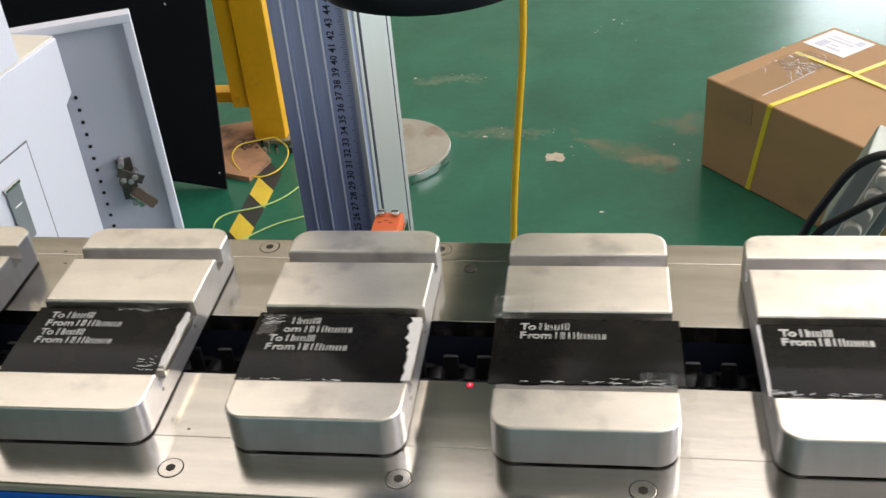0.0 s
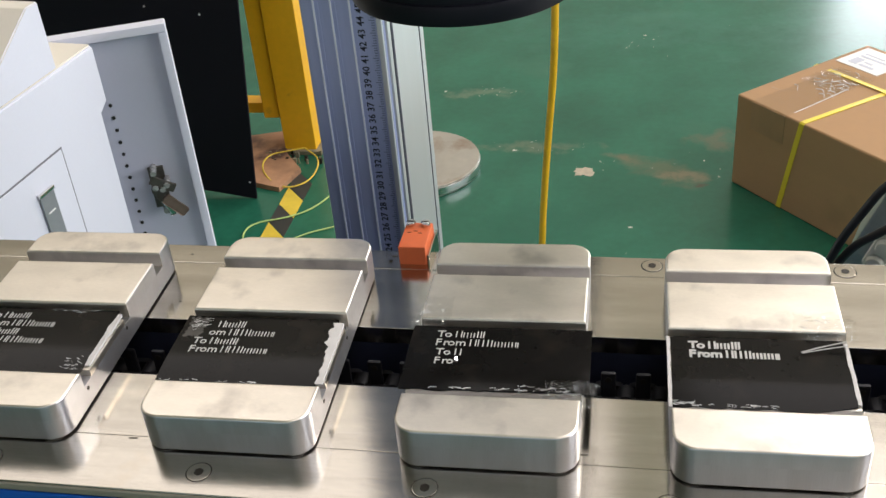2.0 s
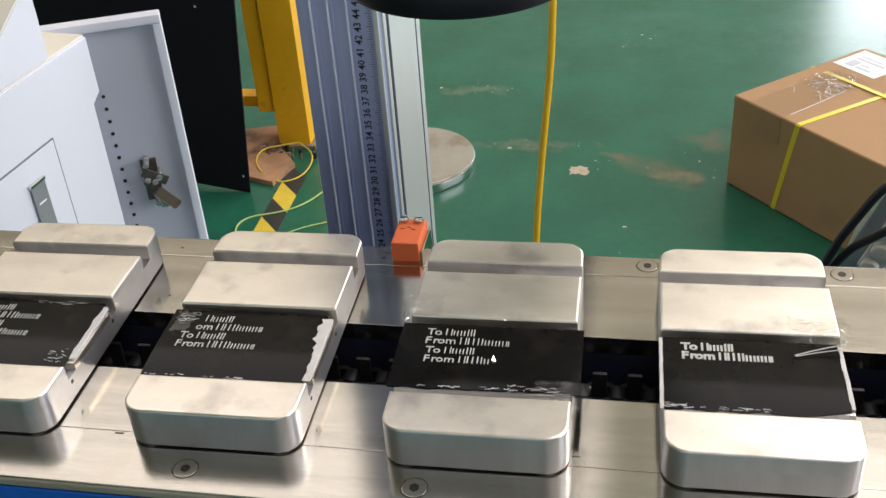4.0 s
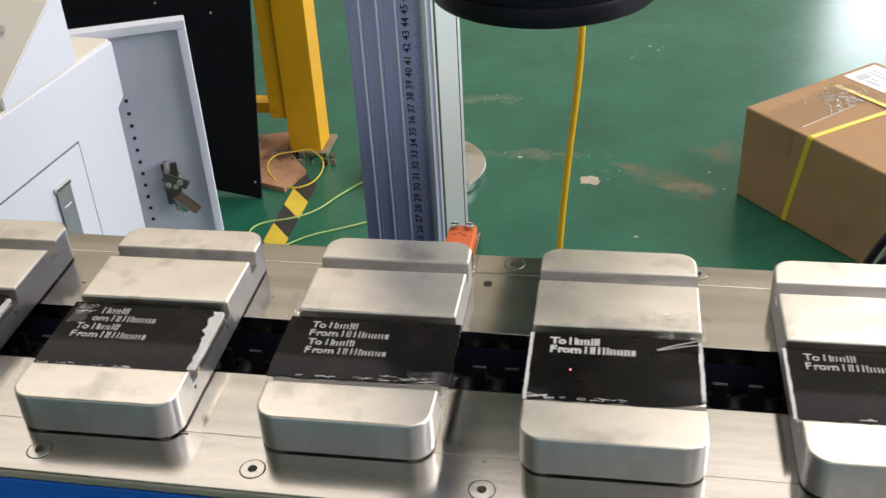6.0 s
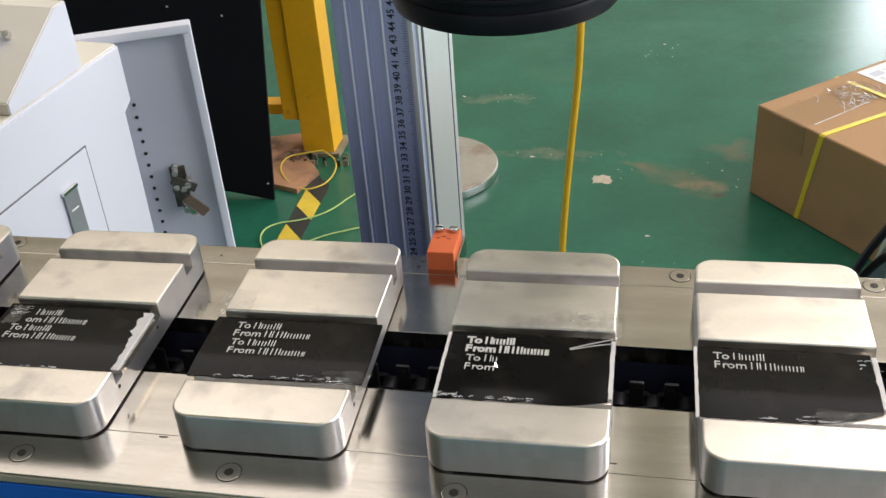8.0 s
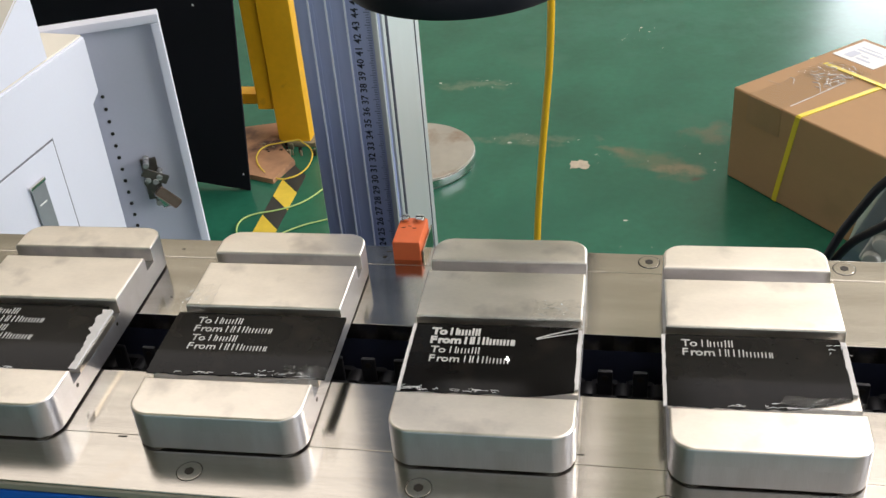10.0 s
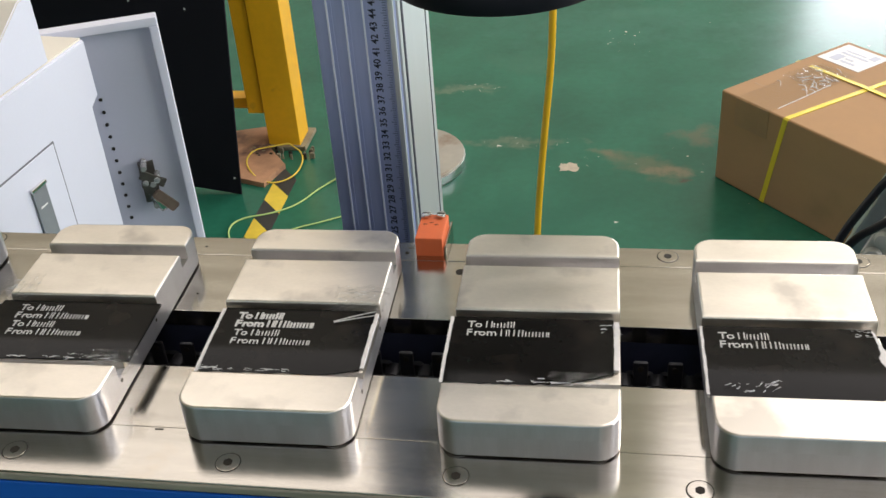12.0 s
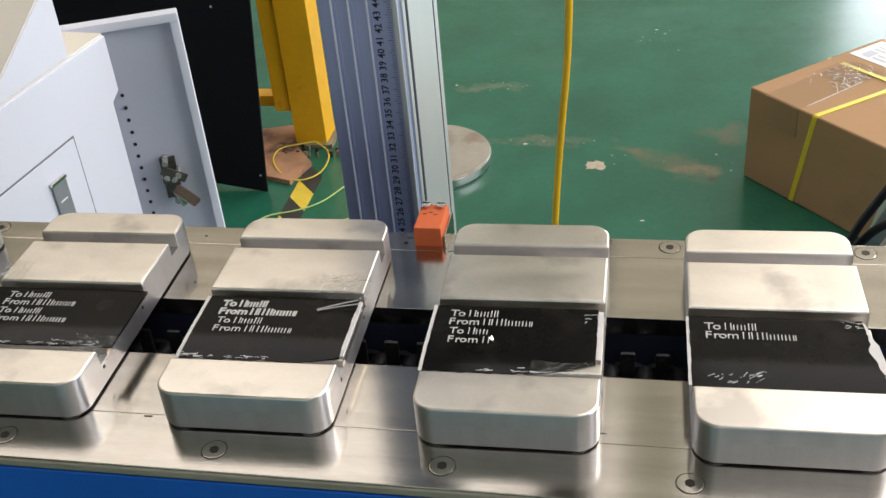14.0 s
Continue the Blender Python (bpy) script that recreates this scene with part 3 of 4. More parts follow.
torn = [(0.040, 0.066), (0.0492, 0.0655), (0.0502, 0.0690), (0.0498, 0.0735), (0.0526, 0.0755), (0.0516, 0.0790), (0.0502, 0.0850), (0.0496, 0.0910), (0.0490, 0.0990), (0.0470, 0.1040), (0.0458, 0.1110), (0.0448, 0.1180), (0.040, 0.118)]
part("torn_edge", bowed(prism(torn, SEAT + 0.0002, CARD_TOP - 0.0002)), M_PAPER, c, "torn white paper edge")
add_marks(c, -0.0397, 0.1008, 0.0060)
cards.append(c)

for k, x, y, w, d, n in ((0, 0.028, 0.062, 0.016, 0.010, 6), (1, 0.0, 0.117, 0.03, 0.003, 6), (1, 0.030, 0.064, 0.012, 0.012, 7), (2, -0.046, 0.106, 0.010, 0.012, 8), (2, -0.05, 0.060, 0.07, 0.002, 6), (3, 0.012, 0.060, 0.036, 0.010, 14),
                      (3, -0.05, 0.121, 0.02, 0.012, 7), (4, 0.022, 0.118, 0.024, 0.014, 10), (4, -0.046, 0.0625, 0.05, 0.002, 9), (4, -0.048, 0.062, 0.014, 0.004, 8), (5, -0.02, 0.0625, 0.06, 0.0015, 8), (3, -0.05, 0.0655, 0.07, 0.0015, 7), (5, 0.036, 0.105, 0.010, 0.010, 5), (5, 0.000, 0.062, 0.04, 0.004, 6), (6, -0.042, 0.062, 0.03, 0.010, 10), (6, 0.030, 0.112, 0.014, 0.010, 6)):
    creases(cards[k], x, y, w, d, CARD_TOP + (0.0058 if y > 0.1165 and k > 2 else 0), n, 100 + k * 7 + n)

chain = thing("chain", "oiled black roller chain with lugs in the conveyor slot", "chain")
LINK = PITCH / 7
for i in range(-38, 47):
    x = i * LINK
    part("link", box(x - 0.0085, x + 0.0085, 0.117, 0.119, 0.694, 0.7085, 0.003), M_CHAIN, chain)
    part("link", box(x - 0.0085, x + 0.0085, 0.131, 0.133, 0.694, 0.7085, 0.003), M_CHAIN, chain)
    part("roller", placed_bm(cylinder(0, 0, -0.0058, 0.0058, 0.0062, 14, 0.0008), pose(x + LINK / 2, 0.125, 0.7035, 90)), M_CHAIN, chain)
    lug = part("lug", box(x - 0.0044, x + 0.0044, 0.1215, 0.1245, 0.700, 0.7245, 0.0012), M_CHAIN, chain)
    part("lug_hole", placed_bm(cylinder(0, 0, 0, 0.0004, 0.0019, 12), pose(x, 0.1215, 0.7200, 90)), M_SOCKET, lug)

# ---- sensor ----
sensor = thing("proximity_sensor", "orange block sensor screwed to the conveyor's back rail", "sensor", at=pose(0.0008, -0.0020, 0))
SH = RAIL + 0.0140
part("sensor_body", prism(rounded(-0.0592, -0.0405, 0.2150, 0.2460, (0.001,) * 4, 2), RAIL, SH, 0.0012), M_ORANGE, sensor)
part("bracket", box(-0.0400, -0.0385, 0.2160, 0.2480, RAIL - 0.01, RAIL + 0.007, 0.0004), M_STEEL, sensor, "thin steel bracket")
for x in (-0.0552, -0.0452):
    s = part("screw", cylinder(x, 0.2425, SH, SH + 0.0030, 0.0033, 18, 0.0008), M_CHROME, sensor)
    part("slot", box(x - 0.0024, x + 0.0024, 0.2421, 0.2429, SH + 0.0029, SH + 0.0033), M_SOCKET, s)
for a, b in ((-0.0560, 0.2325), (-0.0520, 0.2345), (-0.0485, 0.2320)):
    part("printing", box(a, a + 0.0026, b, b + 0.0006, SH, SH + 0.0002), M_SOCKET, sensor)

# ---- column with its height scale ----
CX0, CX1, CY0, CY1 = -0.1535, -0.0910, 0.365, 0.490
column = thing("column", "blue-grey anodised aluminium column with a printed height scale", "column")
part("profile", box(CX0, CX1, CY0, CY1, 0.02, 1.45, 0.0015), M_COLUMN, column)
part("side_cover", box(CX1 - 0.001, CX1 + 0.002, CY0 + 0.004, CY1, 0.02, 1.45, 0.0008), M_COLSIDE, column, "silver side cover")
part("side_slot", box(CX1 + 0.001, CX1 + 0.0025, CY0 + 0.012, CY0 + 0.018, 0.02, 1.45), M_INK, column)
part("side_slot", box(CX1 + 0.001, CX1 + 0.0025, CY1 - 0.018, CY1 - 0.016, 0.02, 1.45), M_INK, column)
for x in (-0.1425, -0.1293, -0.1150):
    part("ridge", box(x - 0.0006, x + 0.0006, CY0 - 0.0012, CY0 + 0.001, 0.02, 1.45), M_RIDGE, column)
    part("ridge", box(x + 0.0030, x + 0.0036, CY0 - 0.0005, CY0 + 0.001, 0.02, 1.45), M_COLUMN, column)
part("edge_rib", box(CX1 - 0.0046, CX1 - 0.0005, CY0 - 0.003, CY0 + 0.001, 0.02, 1.45, 0.0008), M_COLSIDE, column)
part("base_plate", box(CX0 - 0.05, CX1 + 0.05, CY0 - 0.04, CY1 + 0.05, 0.0, 0.02, 0.002), M_STEEL, column)
for n in range(20, 52):
    me = letters_mesh("numeral", str(n), 0.0078, M_INK, 0.00012, 0.0001)
    ob = new("numeral", me)
    ob.parent = column
    z = 0.837 + (n - 43) * 0.0100
    ob.matrix_basis = pose(-0.1056, CY0 - 0.0002, z - 0.0042, 90, 0, 0) @ pose(0, 0, 0, 0, 0, 90)
bm = bmesh.new()
for k in range(601, 920, 2):
    long = 0.0042 if k % 10 == 7 else 0.0026
    box_into(bm, CX1 - 0.0064 - long, CX1 - 0.0064, CY0 - 0.0003, CY0 + 0.0003, k / 1000, k / 1000 + 0.0004)
tagged(part("scale_ticks", bm, material("faint_scale_print", (0.10, 0.12, 0.20), 0.6), column), kind="stuff")

# ---- laser head above the plates ----
HX, HY = 0.0195, 0.0975
M_ARM = material("grey_painted_arm", (0.26, 0.28, 0.27), 0.5, 0, 0.06, 6, 90, 0.02)
laser = thing("laser_marker", "black laser marking head with a wide round lens over the plates", "laser head")
part("lens_barrel", cylinder(HX, HY, 0.974, 1.06, 0.0500, 64, 0.002), M_BLACK, laser)
part("lens_ring", cylinder(HX, HY, 0.9680, 0.978, 0.0518, 64, 0.0025), M_BLACK, laser)
part("lens_ring", cylinder(HX, HY, 0.981, 0.984, 0.0510, 64, 0.0008), M_BLACK, laser)
part("lens_glass", cylinder(HX, HY, 0.9665, 0.970, 0.040, 48), M_SOCKET, laser)
part("scanner_box", box(HX - 0.06, HX + 0.06, HY - 0.06, HY + 0.08, 1.06, 1.30, 0.004), M_BLACK, laser)
part("mounting_plate", box(HX - 0.105, HX + 0.012, 0.350, 1.00, 1.06, 1.078, 0.002), M_ARM, laser)
part("beam_tube", box(HX - 0.105, HX + 0.02, 0.68, 1.00, 1.078, 1.30, 0.004), M_BLACK, laser)
part("neck", box(HX - 0.04, HX + 0.02, HY + 0.08, 0.68, 1.25, 1.295, 0.004), M_BLACK, laser)
part("clamp", box(CX1 - 0.012, CX1 + 0.014, CY0 - 0.02, CY1 + 0.02, 1.05, 1.09, 0.003), M_BLACK, laser)

# ---- yellow cable behind the conveyor ----
yc = part("power_cable", tube([(0.004, 0.75, 1.10), (0.003, 0.75, 0.80), (0.001, 0.75, 0.69), (-0.002, 0.75, 0.63), (-0.0095, 0.75, 0.555), (-0.017, 0.75, 0.47), (-0.0215, 0.75, 0.40), (-0.03, 0.76, 0.2), (0.02, 0.85, 0.006), (0.3, 0.9, 0.006)], 0.0042, 12), M_CABLE_Y)
tagged(yc, "thick yellow cable hanging down behind the conveyor", "cable")

# ---- carton ----
carton = thing("carton", "taped brown cardboard box with yellow straps on the floor", "box", at=pose(0.277, 1.612, 0, 0, 0, -49.3))
LA, LB, BH = 0.365, 0.47, 0.198
part("carton_body", box(0, LB, 0, LA, 0, BH, 0.004, 3), M_CARTON, carton)
part("packing_tape", box(0.042, 0.126, -0.0006, 0.238, BH - 0.058, BH + 0.0006), M_FILM, carton, "clear packing tape")
SX = 0.166
M_TAPE = material("brown_tape", (0.375, 0.22, 0.112), 0.28, 0, 0.1, 12, 80)
part("tape_flap", prism(ragged(0.040, 0.124, -0.0009, 0.0004, 0.0002, 3, "lr", 6), BH - 0.060, BH - 0.002), M_TAPE, carton, "strip of brown tape")


def strap_piece(points, w=0.0055):
    """A flat strap laid along points, each a place and the outward normal there."""
    bm = bmesh.new()
    rows = []
    for p, n, across in points:
        p, n, a = Vector(p), Vector(n), Vector(across)
        rows.append([bm.verts.new(p + a * w * e + n * h) for e, h in ((-1, 0.0), (1, 0.0), (1, 0.0014), (-1, 0.0014))])
    for a, b in zip(rows, rows[1:]):
        for k in range(4):
            bm.faces.new((a[k], a[(k + 1) % 4], b[(k + 1) % 4], b[k]))
    bm.faces.new(rows[0]), bm.faces.new(rows[-1][::-1])
    return bm


part("strap", strap_piece([((SX - 0.036, 0, 0.002), (0, -1, 0), (1, 0, 0)), ((SX - 0.018, -0.0004, 0.10), (0, -1, 0), (1, 0, 0)), ((SX - 0.001, 0, BH - 0.003), (0, -0.8, 0.6), (1, 0, 0)), ((SX, 0.003, BH), (0, -0.5, 0.9), (1, 0, 0)),
                           ((SX + 0.006, 0.10, BH + 0.0004), (0, 0, 1), (1, 0, 0)), ((SX + 0.014, 0.24, BH + 0.0004), (0, 0, 1), (1, 0, 0)), ((SX + 0.02, LA, BH), (0, 0.7, 0.7), (1, 0, 0)), ((SX, LA, 0.002), (0, 1, 0), (1, 0, 0))]), M_STRAP, carton, "yellow plastic strap")
part("strap", strap_piece([((0, 0.196, 0.002), (-1, 0, 0), (0, 1, 0)), ((0, 0.214, BH - 0.002), (-0.7, 0, 0.7), (0, 1, 0)), ((0.10, 0.211, BH + 0.0006), (0, 0, 1), (0, 1, 0)), ((0.165, 0.209, BH + 0.0022), (0, 0, 1), (0, 1, 0)), ((0.28, 0.207, BH + 0.0006), (0, 0, 1), (0, 1, 0)), ((LB, 0.204, BH), (0.7, 0, 0.7), (0, 1, 0)), ((LB, 0.204, 0.002), (1, 0, 0), (0, 1, 0))]), M_STRAP, carton, "yellow plastic strap")
# wrinkles in the tape, drawn white to paint the sky's sheen on them
rw = random.Random(12)
for _ in range(30):
    a, b, l = rw.uniform(0.035, 0.115), rw.gauss(0.175, 0.03), rw.uniform(0.006, 0.03)
    part("tape_wrinkle_glint", tube([(a, b, BH + 0.0005), (a + l * 0.4, b + rw.uniform(-0.012, 0.012), BH + 0.0015), (a + l * 0.8, b + rw.uniform(-0.018, 0.018), BH + 0.0005)], rw.uniform(0.0003, 0.0010), 5, 1), M_CREASE_GLINT, carton)
part("tape_wrinkle_glint", tube([(0.127, 0.02, BH + 0.0004), (0.126, 0.08, BH + 0.0012), (0.120, 0.17, BH + 0.0008)], 0.0008, 6, 2), M_CREASE_GLINT, carton)
part("lifted_tape", film_sheet(0.03, 0.12, 0.135, 0.225, BH + 0.0008, 0.004, 17), M_FILM, carton, "crumpled clear tape")
for a, b, l in ((0.020, 0.07, 0.03),):
    part("grime_mark", prism(ragged(a, a + l, b, b + 0.004, 0.002, a, "lrfb", 5), BH - 0.001, BH + 0.0002), M_TAPE, carton)
lab = part("shipping_label", box(0.012, 0.115, 0.257, 0.352, BH, BH + 0.0010), M_LABEL, carton, "white printed label")
for k, (a, b, c0, c1) in enumerate(((0.03, 0.05, 0.27, 0.30), (0.056, 0.090, 0.272, 0.279), (0.056, 0.075, 0.288, 0.293), (0.03, 0.095, 0.308, 0.314), (0.03, 0.080, 0.322, 0.326), (0.088, 0.104, 0.32, 0.342))):
    part("printed_line", box(a, b, c0, c1, BH + 0.001, BH + 0.0013), M_GREY, lab)

# ---- white cabinet with its open door ----
u = Vector((-0.1247, -0.9922, 0))
ang = math.degrees(math.atan2(-u.y, -u.x)) - 90
cabinet = thing("cabinet", "white powder-coated control cabinet with its door standing open", "cabinet", at=pose(-0.6226, 0.8655, 0, 0, 0, ang))
# local axes: x to the right, y away; the visible side is x = 0, running from y = 0 towards the viewer
bm = bmesh.new()
outline = [(-0.62, 0.03), (-0.022, 0.03), (-0.022, 0.532), (0.0, 0.540), (0.0, 0.62), (-0.62, 0.62)]
lo = [bm.verts.new((-0.50, y, z)) for y, z in outline]
hi = [bm.verts.new((0.0, y, z)) for y, z in outline]
bm.faces.new(lo), bm.faces.new(hi)
for i in range(6):
    j = (i + 1) % 6
    bm.faces.new((lo[i], lo[j], hi[j], hi[i]))
bmesh.ops.bevel(bm, geom=list(bm.edges), offset=0.002, segments=2, affect="EDGES")
part("cabinet_body", bm, M_WHITE, cabinet)
part("cabinet_top", box(-0.50, -0.004, -0.62, -0.002, 0.62, 0.6225), M_BEIGE, cabinet, "cream top")
M_GAP = material("shaded_gap_paint", (0.16, 0.16, 0.18), 0.6)
part("hatch_gap", box(-0.002, 0.0006, -0.402, -0.1160, 0.098, 0.5300), M_GAP, cabinet)
hatch = part("side_hatch", box(0.0, 0.0016, -0.3995, -0.1185, 0.1005, 0.5275, 0.0006), M_WHITE, cabinet)
part("latch", box(0.003, 0.0055, -0.186, -0.158, 0.415, 0.495, 0.001), material("brushed_latch", (0.30, 0.31, 0.33), 0.35, 0.4, 0.1, 20, 120), hatch, "grey flush latch")
part("latch_frame", box(0.003, 0.007, -0.188, -0.157, 0.493, 0.498, 0.001), M_CHROME, hatch)
part("latch_mark", box(0.0055, 0.0062, -0.180, -0.166, 0.467, 0.469), M_LABEL, hatch)
door = part("door_panel", box(-0.30, -0.012, 0.0, 0.004, 0.03, 0.608, 0.001), M_GREY, cabinet, "grey inner side of the open door")
door.matrix_basis = pose(-0.6226, 0.8655, 0, 0, 0, ang).inverted() @ pose(-0.557, 0.955, 0, 0, 0, 23.2)
for a in ((-0.30, 0.0, -0.016, 0.006, 0.608, 0.621), (-0.012, 0.0, -0.016, 0.006, 0.03, 0.608)):
    part("door_rim", box(*a, 0.002), M_WHITE, door, "white folded door rim")
for k in range(14):
    part("rivet_hole", placed_bm(cylinder(0, 0, -0.001, 0.0012, 0.0027, 12), pose(-0.1005, 0.0, 0.508 - k * 0.0196, 90)), M_SOCKET, door)
M_PIN = material("nickel_screw", (0.44, 0.43, 0.41), 0.25, 0.5, 0.1, 60, 200)
M_KEY = material("brown_tag", (0.16, 0.115, 0.085), 0.45, 0, 0.15, 60, 200)
lock = part("lock", placed_bm(cylinder(0, 0, 0.0, 0.022, 0.011, 24, 0.001), pose(-0.062, 0.0, 0.372, 90)), M_LOCK, door, "dull steel cam lock with keys")
part("lock_plate", box(-0.073, -0.050, -0.006, -0.001, 0.335, 0.402, 0.001), M_LOCK, lock)
part("cam_arm", placed_bm(box(-0.008, 0.030, -0.002, 0.002, -0.007, 0.007, 0.001), pose(-0.064, -0.024, 0.388, 0, 32)), M_LOCK, lock)
part("cam_arm", placed_bm(box(-0.012, 0.018, -0.002, 0.002, -0.006, 0.006, 0.001), pose(-0.060, -0.016, 0.352, 0, 75)), M_LOCK, lock)
for x, z in ((-0.064, 0.402), (-0.066, 0.378), (-0.056, 0.374), (-0.049, 0.380), (-0.058, 0.338)):
    part("lock_screw", placed_bm(cylinder(0, 0, 0, 0.028, 0.0046, 14, 0.0012), pose(x, 0.0, z, 90)), M_PIN, lock)
part("key", placed_bm(box(0, 0.040, -0.001, 0.001, -0.008, 0.008, 0.003), pose(-0.056, -0.030, 0.362, 0, 50)), M_KEY, lock, "brown key tag")
part("key", placed_bm(box(0, 0.030, -0.001, 0.001, -0.006, 0.006, 0.003), pose(-0.058, -0.027, 0.358, 0, 68)), M_CHROME, lock)

console = thing("console", "cream sloped control console with terminals on the cabinet", "console", at=pose(-0.6226, 0.8655, 0.6225, 0, 0, ang))
bm = bmesh.new()
side = [(-0.078, 0.0), (-0.078, 0.088), (-0.102, 0.088), (-0.224, 0.016), (-0.224, 0.0)]
lo = [bm.verts.new((-0.40, y, z)) for y, z in side]
hi = [bm.verts.new((-0.002, y, z)) for y, z in side]
bm.faces.new(lo), bm.faces.new(hi)
for i in range(5):
    j = (i + 1) % 5
    bm.faces.new((lo[i], lo[j], hi[j], hi[i]))
bmesh.ops.bevel(bm, geom=list(bm.edges), offset=0.0015, segments=2, affect="EDGES")
body = part("console_body", bm, M_BEIGE, console)
body.data.materials.append(M_WHITE)
for f in body.data.polygons:
    f.material_index = 1 if f.normal.x > 0.7 else 0
# thin dark sheet standing for the shadow line under the console
part("console_gap_shadow", box(-0.38, -0.004, -0.220, -0.082, -0.0006, 0.0010), M_SOCKET, console)
slope = pose(-0.066, -0.156, 0.0568, 30.5)
part("plug", placed_bm(box(-0.024, 0.012, -0.012, 0.012, 0, 0.022, 0.003), slope), M_BLUEPLUG, console, "blue plug")
for a in ((0.022, 0.014), (0.018, -0.014)):
    part("terminal_screw", placed_bm(cylinder(a[0], a[1], 0, 0.008, 0.005, 16, 0.001), slope), M_CHROME, console)
part("terminal_bar", placed_bm(box(-0.06, 0.026, 0.017, 0.019, 0.002, 0.004), slope), M_CHROME, console)

# ---- black board, yellow post, floor things ----
board = part("black_board", box(-0.60, 0.0, 0.0, 0.006, 0.0, 1.25, 0.002), M_BOARD)
for x, z, r in ((-0.203, 0.410, 0.0022), (-0.084, 0.408, 0.0024), (-0.012, 0.040, 0.0022)):
    part("paint_speck", placed_bm(cylinder(0, 0, 0.0, 0.0006, r, 8), pose(x, 0.0, z, 90)), M_LABEL, board)
board.matrix_basis = pose(-0.7145, 1.504, 0.0, 0, 0, -6) @ pose(0, 0, 0, 0, 5.6, 0)
tagged(board, "tall matt black board standing on the floor", "board")

post = thing("yellow_post", "yellow painted steel post of a machine frame with a side rail", "post")
part("post_body", box(-0.711, -0.637, 1.712, 1.785, 0.0, 1.5, 0.002), M_YELLOW, post)
part("rear_post", box(-0.750, -0.7135, 1.718, 1.785, 0.086, 1.5, 0.002), M_YELLOW, post)
part("side_rail", box(-1.20, -0.750, 1.735, 1.775, 0.090, 0.116, 0.002), M_YELLOW, post)
part("seam", box(-0.7136, -0.7109, 1.7205, 1.784, 0.087, 1.5), M_SOCKET, post)
part("foot_plate", box(-0.722, -0.622, 1.702, 1.80, 0.0, 0.010, 0.002), M_DIRT, post)
rubble = random.Random(8)
debris = thing("debris", "pale mortar crumbs and dirt round the post's foot", "debris")
for k in range(26):
    x, y, w = rubble.uniform(-0.76, -0.60), rubble.uniform(1.655, 1.705), rubble.uniform(0.003, 0.009)
    part("crumb", prism(ragged(x, x + w, y, y + w * 0.7, w * 0.14, k + 0.5, "lrfb", 3), 0.0005, 0.0125 + w * 0.2, 0.0008), M_DIRT if k % 3 else M_SOCKET, debris)

wood = part("wooden_board", prism([(-0.86, 1.76), (-0.80, 1.56), (-0.726, 1.552), (-0.672, 1.535), (-0.648, 1.62), (-0.70, 1.69), (-0.735, 1.80)], 0.0005, 0.012, 0.001), M_WOOD)
tagged(wood, "stained brown board scrap at the post's foot", "board scrap")

tape = thing("floor_tape", "worn yellow and black hazard tape stuck on the floor", "tape")
for k in range(7):
    y = 1.080 + k * 0.072
    part("stripe", prism([(-0.658, y + 0.045), (-0.610, y - 0.010), (-0.610, y + 0.060), (-0.658, y + 0.115)], 0.0002, 0.0010), M_TAPE_Y if k % 2 else M_TAPE_K, tape)

w1 = part("loose_wire", tube([(-0.66, 1.70, 0.02), (-0.692, 1.686, 0.02), (-0.741, 1.669, 0.018), (-0.735, 1.60, 0.016), (-0.6685, 1.535, 0.006), (-0.612, 1.57, 0.006), (-0.612, 1.665, 0.01), (-0.66, 1.70, 0.02)], 0.0017, 8), M_TAPE_Y)
tagged(w1, "thin yellow wire coiled on the floor by the post", "wire")
w2 = part("loose_wire", tube([(-0.40, 1.75, 0.003), (-0.546, 1.542, 0.003), (-0.575, 1.468, 0.003), (-0.62, 1.428, 0.003), (-0.69, 1.405, 0.003), (-0.70, 1.355, 0.003), (-0.66, 1.29, 0.003)], 0.0017, 8), material("pale_green_wire", (0.45, 0.62, 0.20), 0.5, 0, 0.1, 20, 90))
tagged(w2, "thin pale green wire lying on the floor", "wire")
w3 = part("loose_wire", tube([(-0.40, 1.47, 0.003), (-0.5085, 1.40, 0.003), (-0.5715, 1.368, 0.003), (-0.63, 1.30, 0.003)], 0.0015, 8), w2.data.materials[0])
tagged(w3, "thin pale green wire lying on the floor", "wire")

disc = thing("round_base", "worn round steel stand base on the green floor", "stand base")
part("base_disc", cylinder(-0.385, 1.645, 0.0, 0.026, 0.135, 64, 0.003), M_DISC, disc)
part("disc_rim", cylinder(-0.385, 1.645, 0.003, 0.022, 0.1362, 64, 0.002), M_CHROME, disc)

patch = part("bare_patch", prism(ragged(-0.044, -0.006, 1.630, 1.660, 0.006, 40, "lrfb", 8), 0.0001, 0.0006), M_FLECK)
tagged(patch, "bare patch where the green paint has chipped off", "floor patch")
rnd = random.Random(5)
bm = bmesh.new()
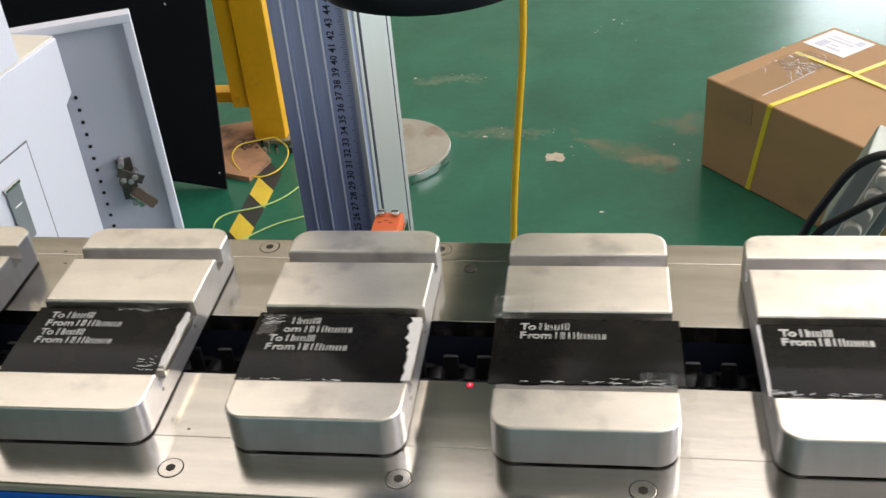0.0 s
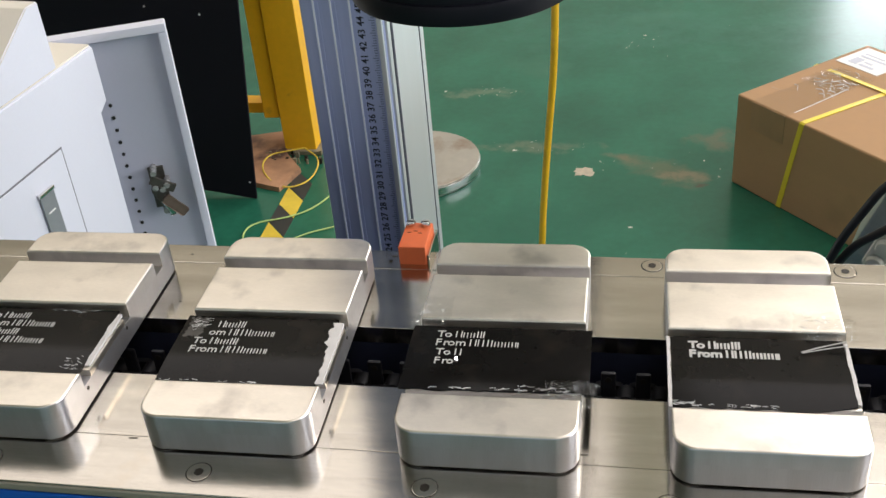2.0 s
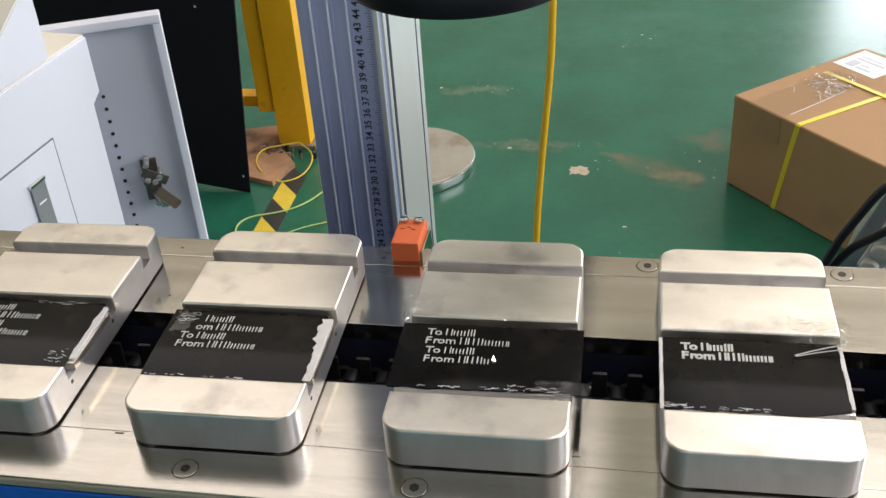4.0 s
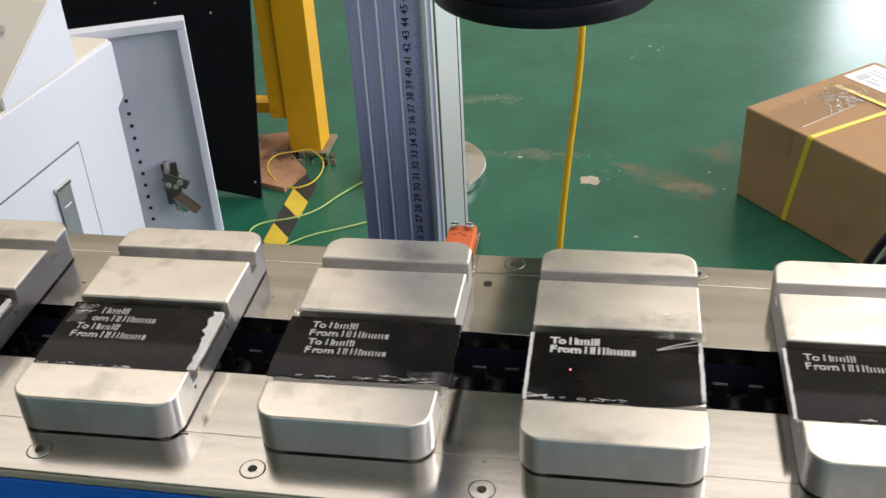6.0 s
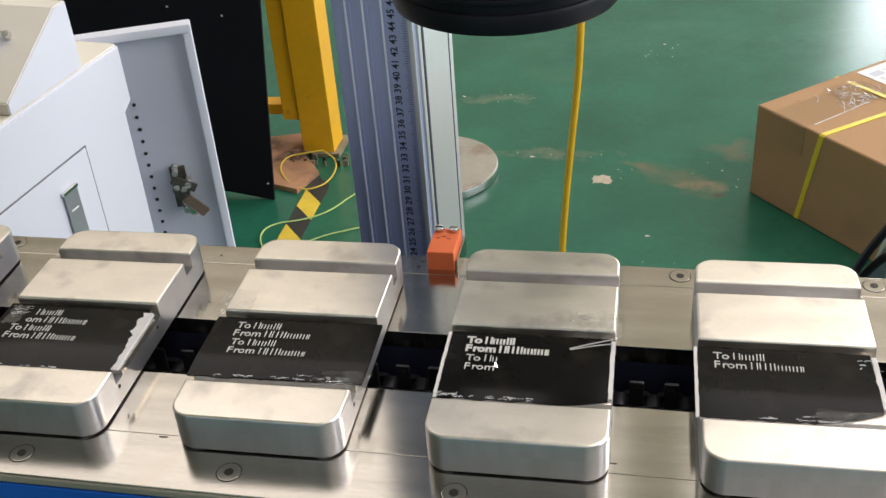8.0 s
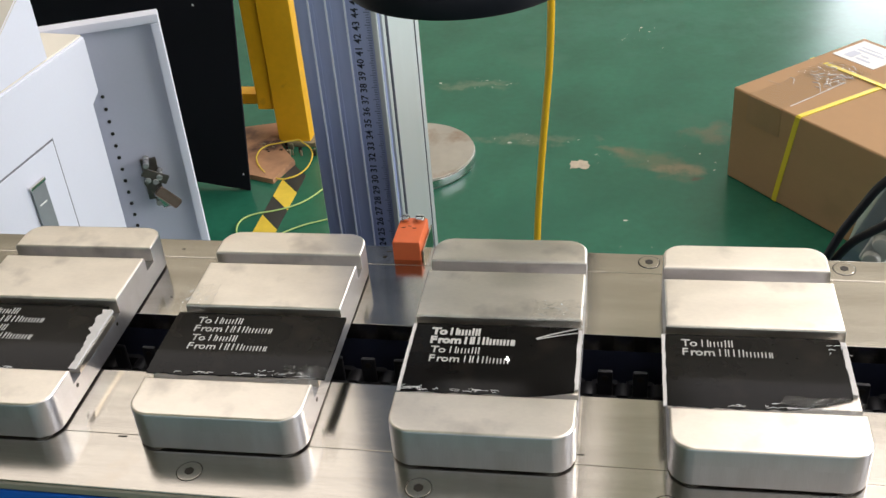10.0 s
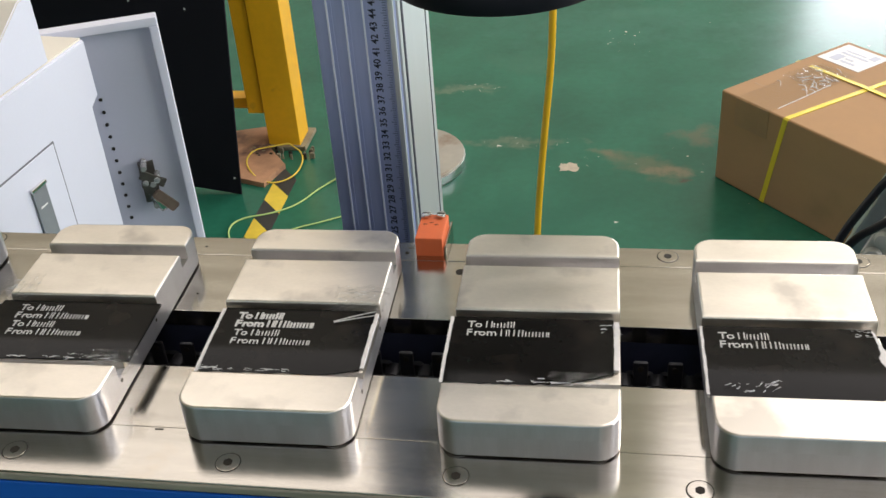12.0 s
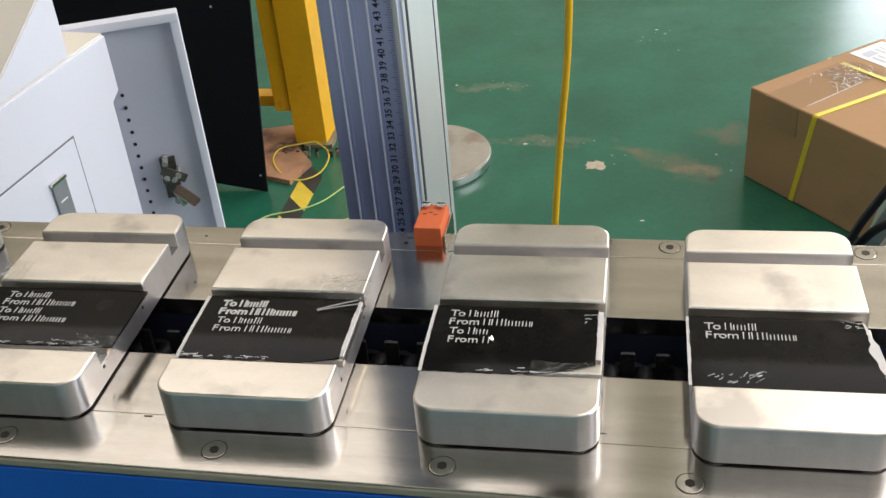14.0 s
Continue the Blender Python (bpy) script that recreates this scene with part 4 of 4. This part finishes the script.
for k in range(60):
    zone = k % 5
    x, y = {0: (rnd.uniform(0.0, 0.26), rnd.gauss(1.66, 0.03)), 1: (rnd.uniform(-0.40, -0.20), rnd.gauss(2.03, 0.02)), 2: (rnd.uniform(-0.26, -0.02), rnd.gauss(1.755, 0.012)),
            3: (rnd.uniform(-0.2, 0.8), rnd.uniform(1.2, 2.6)), 4: (rnd.uniform(0.04, 0.16), rnd.uniform(2.25, 2.40))}[zone]
    r = rnd.uniform(0.0005, 0.0016) * (2.4 if rnd.random() < 0.15 else 1.0)
    turn = rnd.uniform(0.5, 2.6)
    vs = [bm.verts.new((x + turn * r * math.cos(a) * rnd.uniform(0.6, 1.3), y + r * math.sin(a) * rnd.uniform(0.6, 1.3), 0.0006)) for a in [i * math.pi / 3 for i in range(6)]]
    bm.faces.new(vs)
flecks = part("paint_flecks", bm, material("pale_paint_fleck", (0.55, 0.56, 0.48), 0.7, 0, 0.2, 60, 200))
tagged(flecks, "small pale chips and flecks scattered over the floor", "flecks", kind="stuff")

# ---- connector and black cables beyond the conveyor ----
conn = thing("cable_connector", "grey cast connector block with bolts and black cables", "connector", at=pose(0.322, 0.50, 0.624, 0, 20, -20))
M_CAST = material("cast_connector", (0.36, 0.38, 0.35), 0.42, 0.4, 0.12, 30, 150, 0.05)
part("connector_body", box(-0.012, 0.035, -0.02, 0.04, -0.06, 0.035, 0.003), M_CAST, conn)
M_IVORY = material("ivory_terminal", (0.62, 0.60, 0.53), 0.4, 0, 0.08, 40, 150, 0.03)
part("connector_cover", box(0.002, 0.024, -0.026, -0.0195, -0.062, 0.033, 0.003), M_IVORY, conn, "ivory terminal strip")
for k in range(5):
    part("bolt", placed_bm(cylinder(0, 0, 0, 0.011, 0.0080, 18, 0.003), pose(0.012, -0.022, -0.054 + k * 0.0195, 90)), M_IVORY, conn)
part("support", box(-0.008, 0.03, 0.0, 0.03, -0.63, -0.05), M_CAST, conn)
for name_pts in ([(0.16, 0.60, 0.004), (0.20, 0.45, 0.2), (0.235, 0.40, 0.55), (0.2546, 0.40, 0.6336), (0.2725, 0.40, 0.669), (0.2863, 0.40, 0.695), (0.3087, 0.40, 0.7085), (0.36, 0.40, 0.70), (0.45, 0.42, 0.62)],
                 [(0.20, 0.62, 0.004), (0.22, 0.46, 0.2), (0.24, 0.41, 0.56), (0.2636, 0.40, 0.6326), (0.2878, 0.40, 0.6504), (0.3144, 0.40, 0.669), (0.36, 0.40, 0.68), (0.47, 0.43, 0.60)]):
    tagged(part("black_cable", tube(name_pts, 0.0036, 12), M_CABLE_K), "black cable looping behind the conveyor", "cable")

# ---- laser pointer dot and working spark ----
dot = thing("pointer_dot", "bright red laser pointer dot on the surface", "laser dot")
part("dot_core", cylinder(0, 0, 0.0002, 0.0006, 0.0006, 14), M_RED, dot)
part("dot_halo", cylinder(0, 0, 0.0001, 0.0003, 0.0020, 18), glow("red_halo_glow", (1.0, 0.0, 0.05), 0.55), dot)
tagged(dot, "bright red laser pointer dot on the surface", "laser dot")
bm = bmesh.new()
for k, (x, y, r) in enumerate(((0, 0, 0.00055), (0.0008, -0.0004, 0.00035), (0.0012, -0.0010, 0.00022), (0.0003, 0.0010, 0.00028), (-0.0002, 0.0022, 0.00015))):
    bmesh.ops.create_icosphere(bm, subdivisions=1, radius=r, matrix=Matrix.Translation((x, y, 0.0006)))
spark = part("laser_spark", bm, M_SPARK)
tagged(spark, "white-hot spark where the laser engraves the card", "spark")


# ---- what moves ----
def motions():
    shift = [(0, 0.0645), (0.3, 0.0385), (0.5, 0.0290), (0.8, 0.0105), (1.0, 0.0065), (1.3, 0.0040), (1.6, 0.0020), (2.2, 0.0), (4.8, -0.0015), (5.0, -0.0110), (5.1, -0.0205), (5.3, -0.0395), (5.5, -0.0595), (5.8, -0.0865),
             (6.0, -0.1055), (6.3, -0.1258), (6.5, -0.1352), (6.8, -0.1398), (7.0, -0.1402), (7.5, -0.1405), (10.3, -0.1405), (10.5, -0.1446), (10.7, -0.1614), (11.0, -0.1925), (11.3, -0.2155),
             (11.5, -0.2337), (11.8, -0.2607), (12.0, -0.2755), (12.2, -0.2790), (12.5, -0.2810), (14.0, -0.2810)]
    for i, p, c in zip(INDEX, plates, cards):
        for ob in (p, c):
            walk(ob, [(t, pose(REST + PITCH * i + dx, 0, 0) @ pose(0, 0.115, 0, 0, 0, YAW) @ pose(0, -0.115, 0)) for t, dx in shift])
    walk(chain, [(t, pose(REST + dx, 0, 0)) for t, dx in shift])
    for ob, t in REVEALED:
        up = ob.location.copy()
        low = up - Vector((0, 0, 0.0009))
        rows = [(0.0, pose(*low)), (min(t, 13.8) - 0.07, pose(*low)), (t, pose(*up)), (max(t + 0.1, 14.0), pose(*up))]
        if t > 13.9:
            rows = [(0.0, pose(*low)), (14.0, pose(*low))]
        walk(ob, rows)
    lens = (HX, HY, 0.9695)
    off = pose(*lens)
    rows = [(0.0, off)]
    for a, b in ((0.95, 4.80), (6.45, 10.40), (12.10, 16.0)):
        rows.append((a - 0.07, off))
        for k in range(9):
            t = a + (b - a) * k / 8
            if t <= 14.0:
                rows.append((t, pose(REST - 0.0360 + 0.0495 * k / 8, 0.0905, CARD_TOP)))
        if b < 14:
            rows.append((b + 0.07, off))
    t_end = (14.0 - 12.10) / 3.9
    rows.append((14.0, pose(REST - 0.0360 + 0.0495 * t_end, 0.0905, CARD_TOP)))
    rows = [r for i, r in enumerate(rows) if i == len(rows) - 1 or r[0] < 13.95]
    walk(spark, rows)
    rail = lambda x: pose(x, 0.0858, RAIL)
    on = lambda x: pose(x, 0.0875, CARD_TOP - 0.0004)
    red = [(0, rail(0.0240)), (0.13, rail(0.0240)), (0.2, on(0.022)), (0.82, on(0.044)), (0.89, off), (4.86, off), (4.93, on(0.031)), (5.0, on(0.032)), (5.25, on(0.034)), (5.32, rail(0.034)), (5.72, rail(0.034)), (5.8, on(0.033)),
           (6.35, on(0.040)), (6.42, off), (10.43, off), (10.5, on(0.030)), (10.8, on(0.031)), (10.87, rail(0.0305)), (11.35, rail(0.0305)), (11.43, on(0.030)), (11.88, on(0.035)), (11.95, off), (14.0, off)]
    walk(dot, red)


motions()
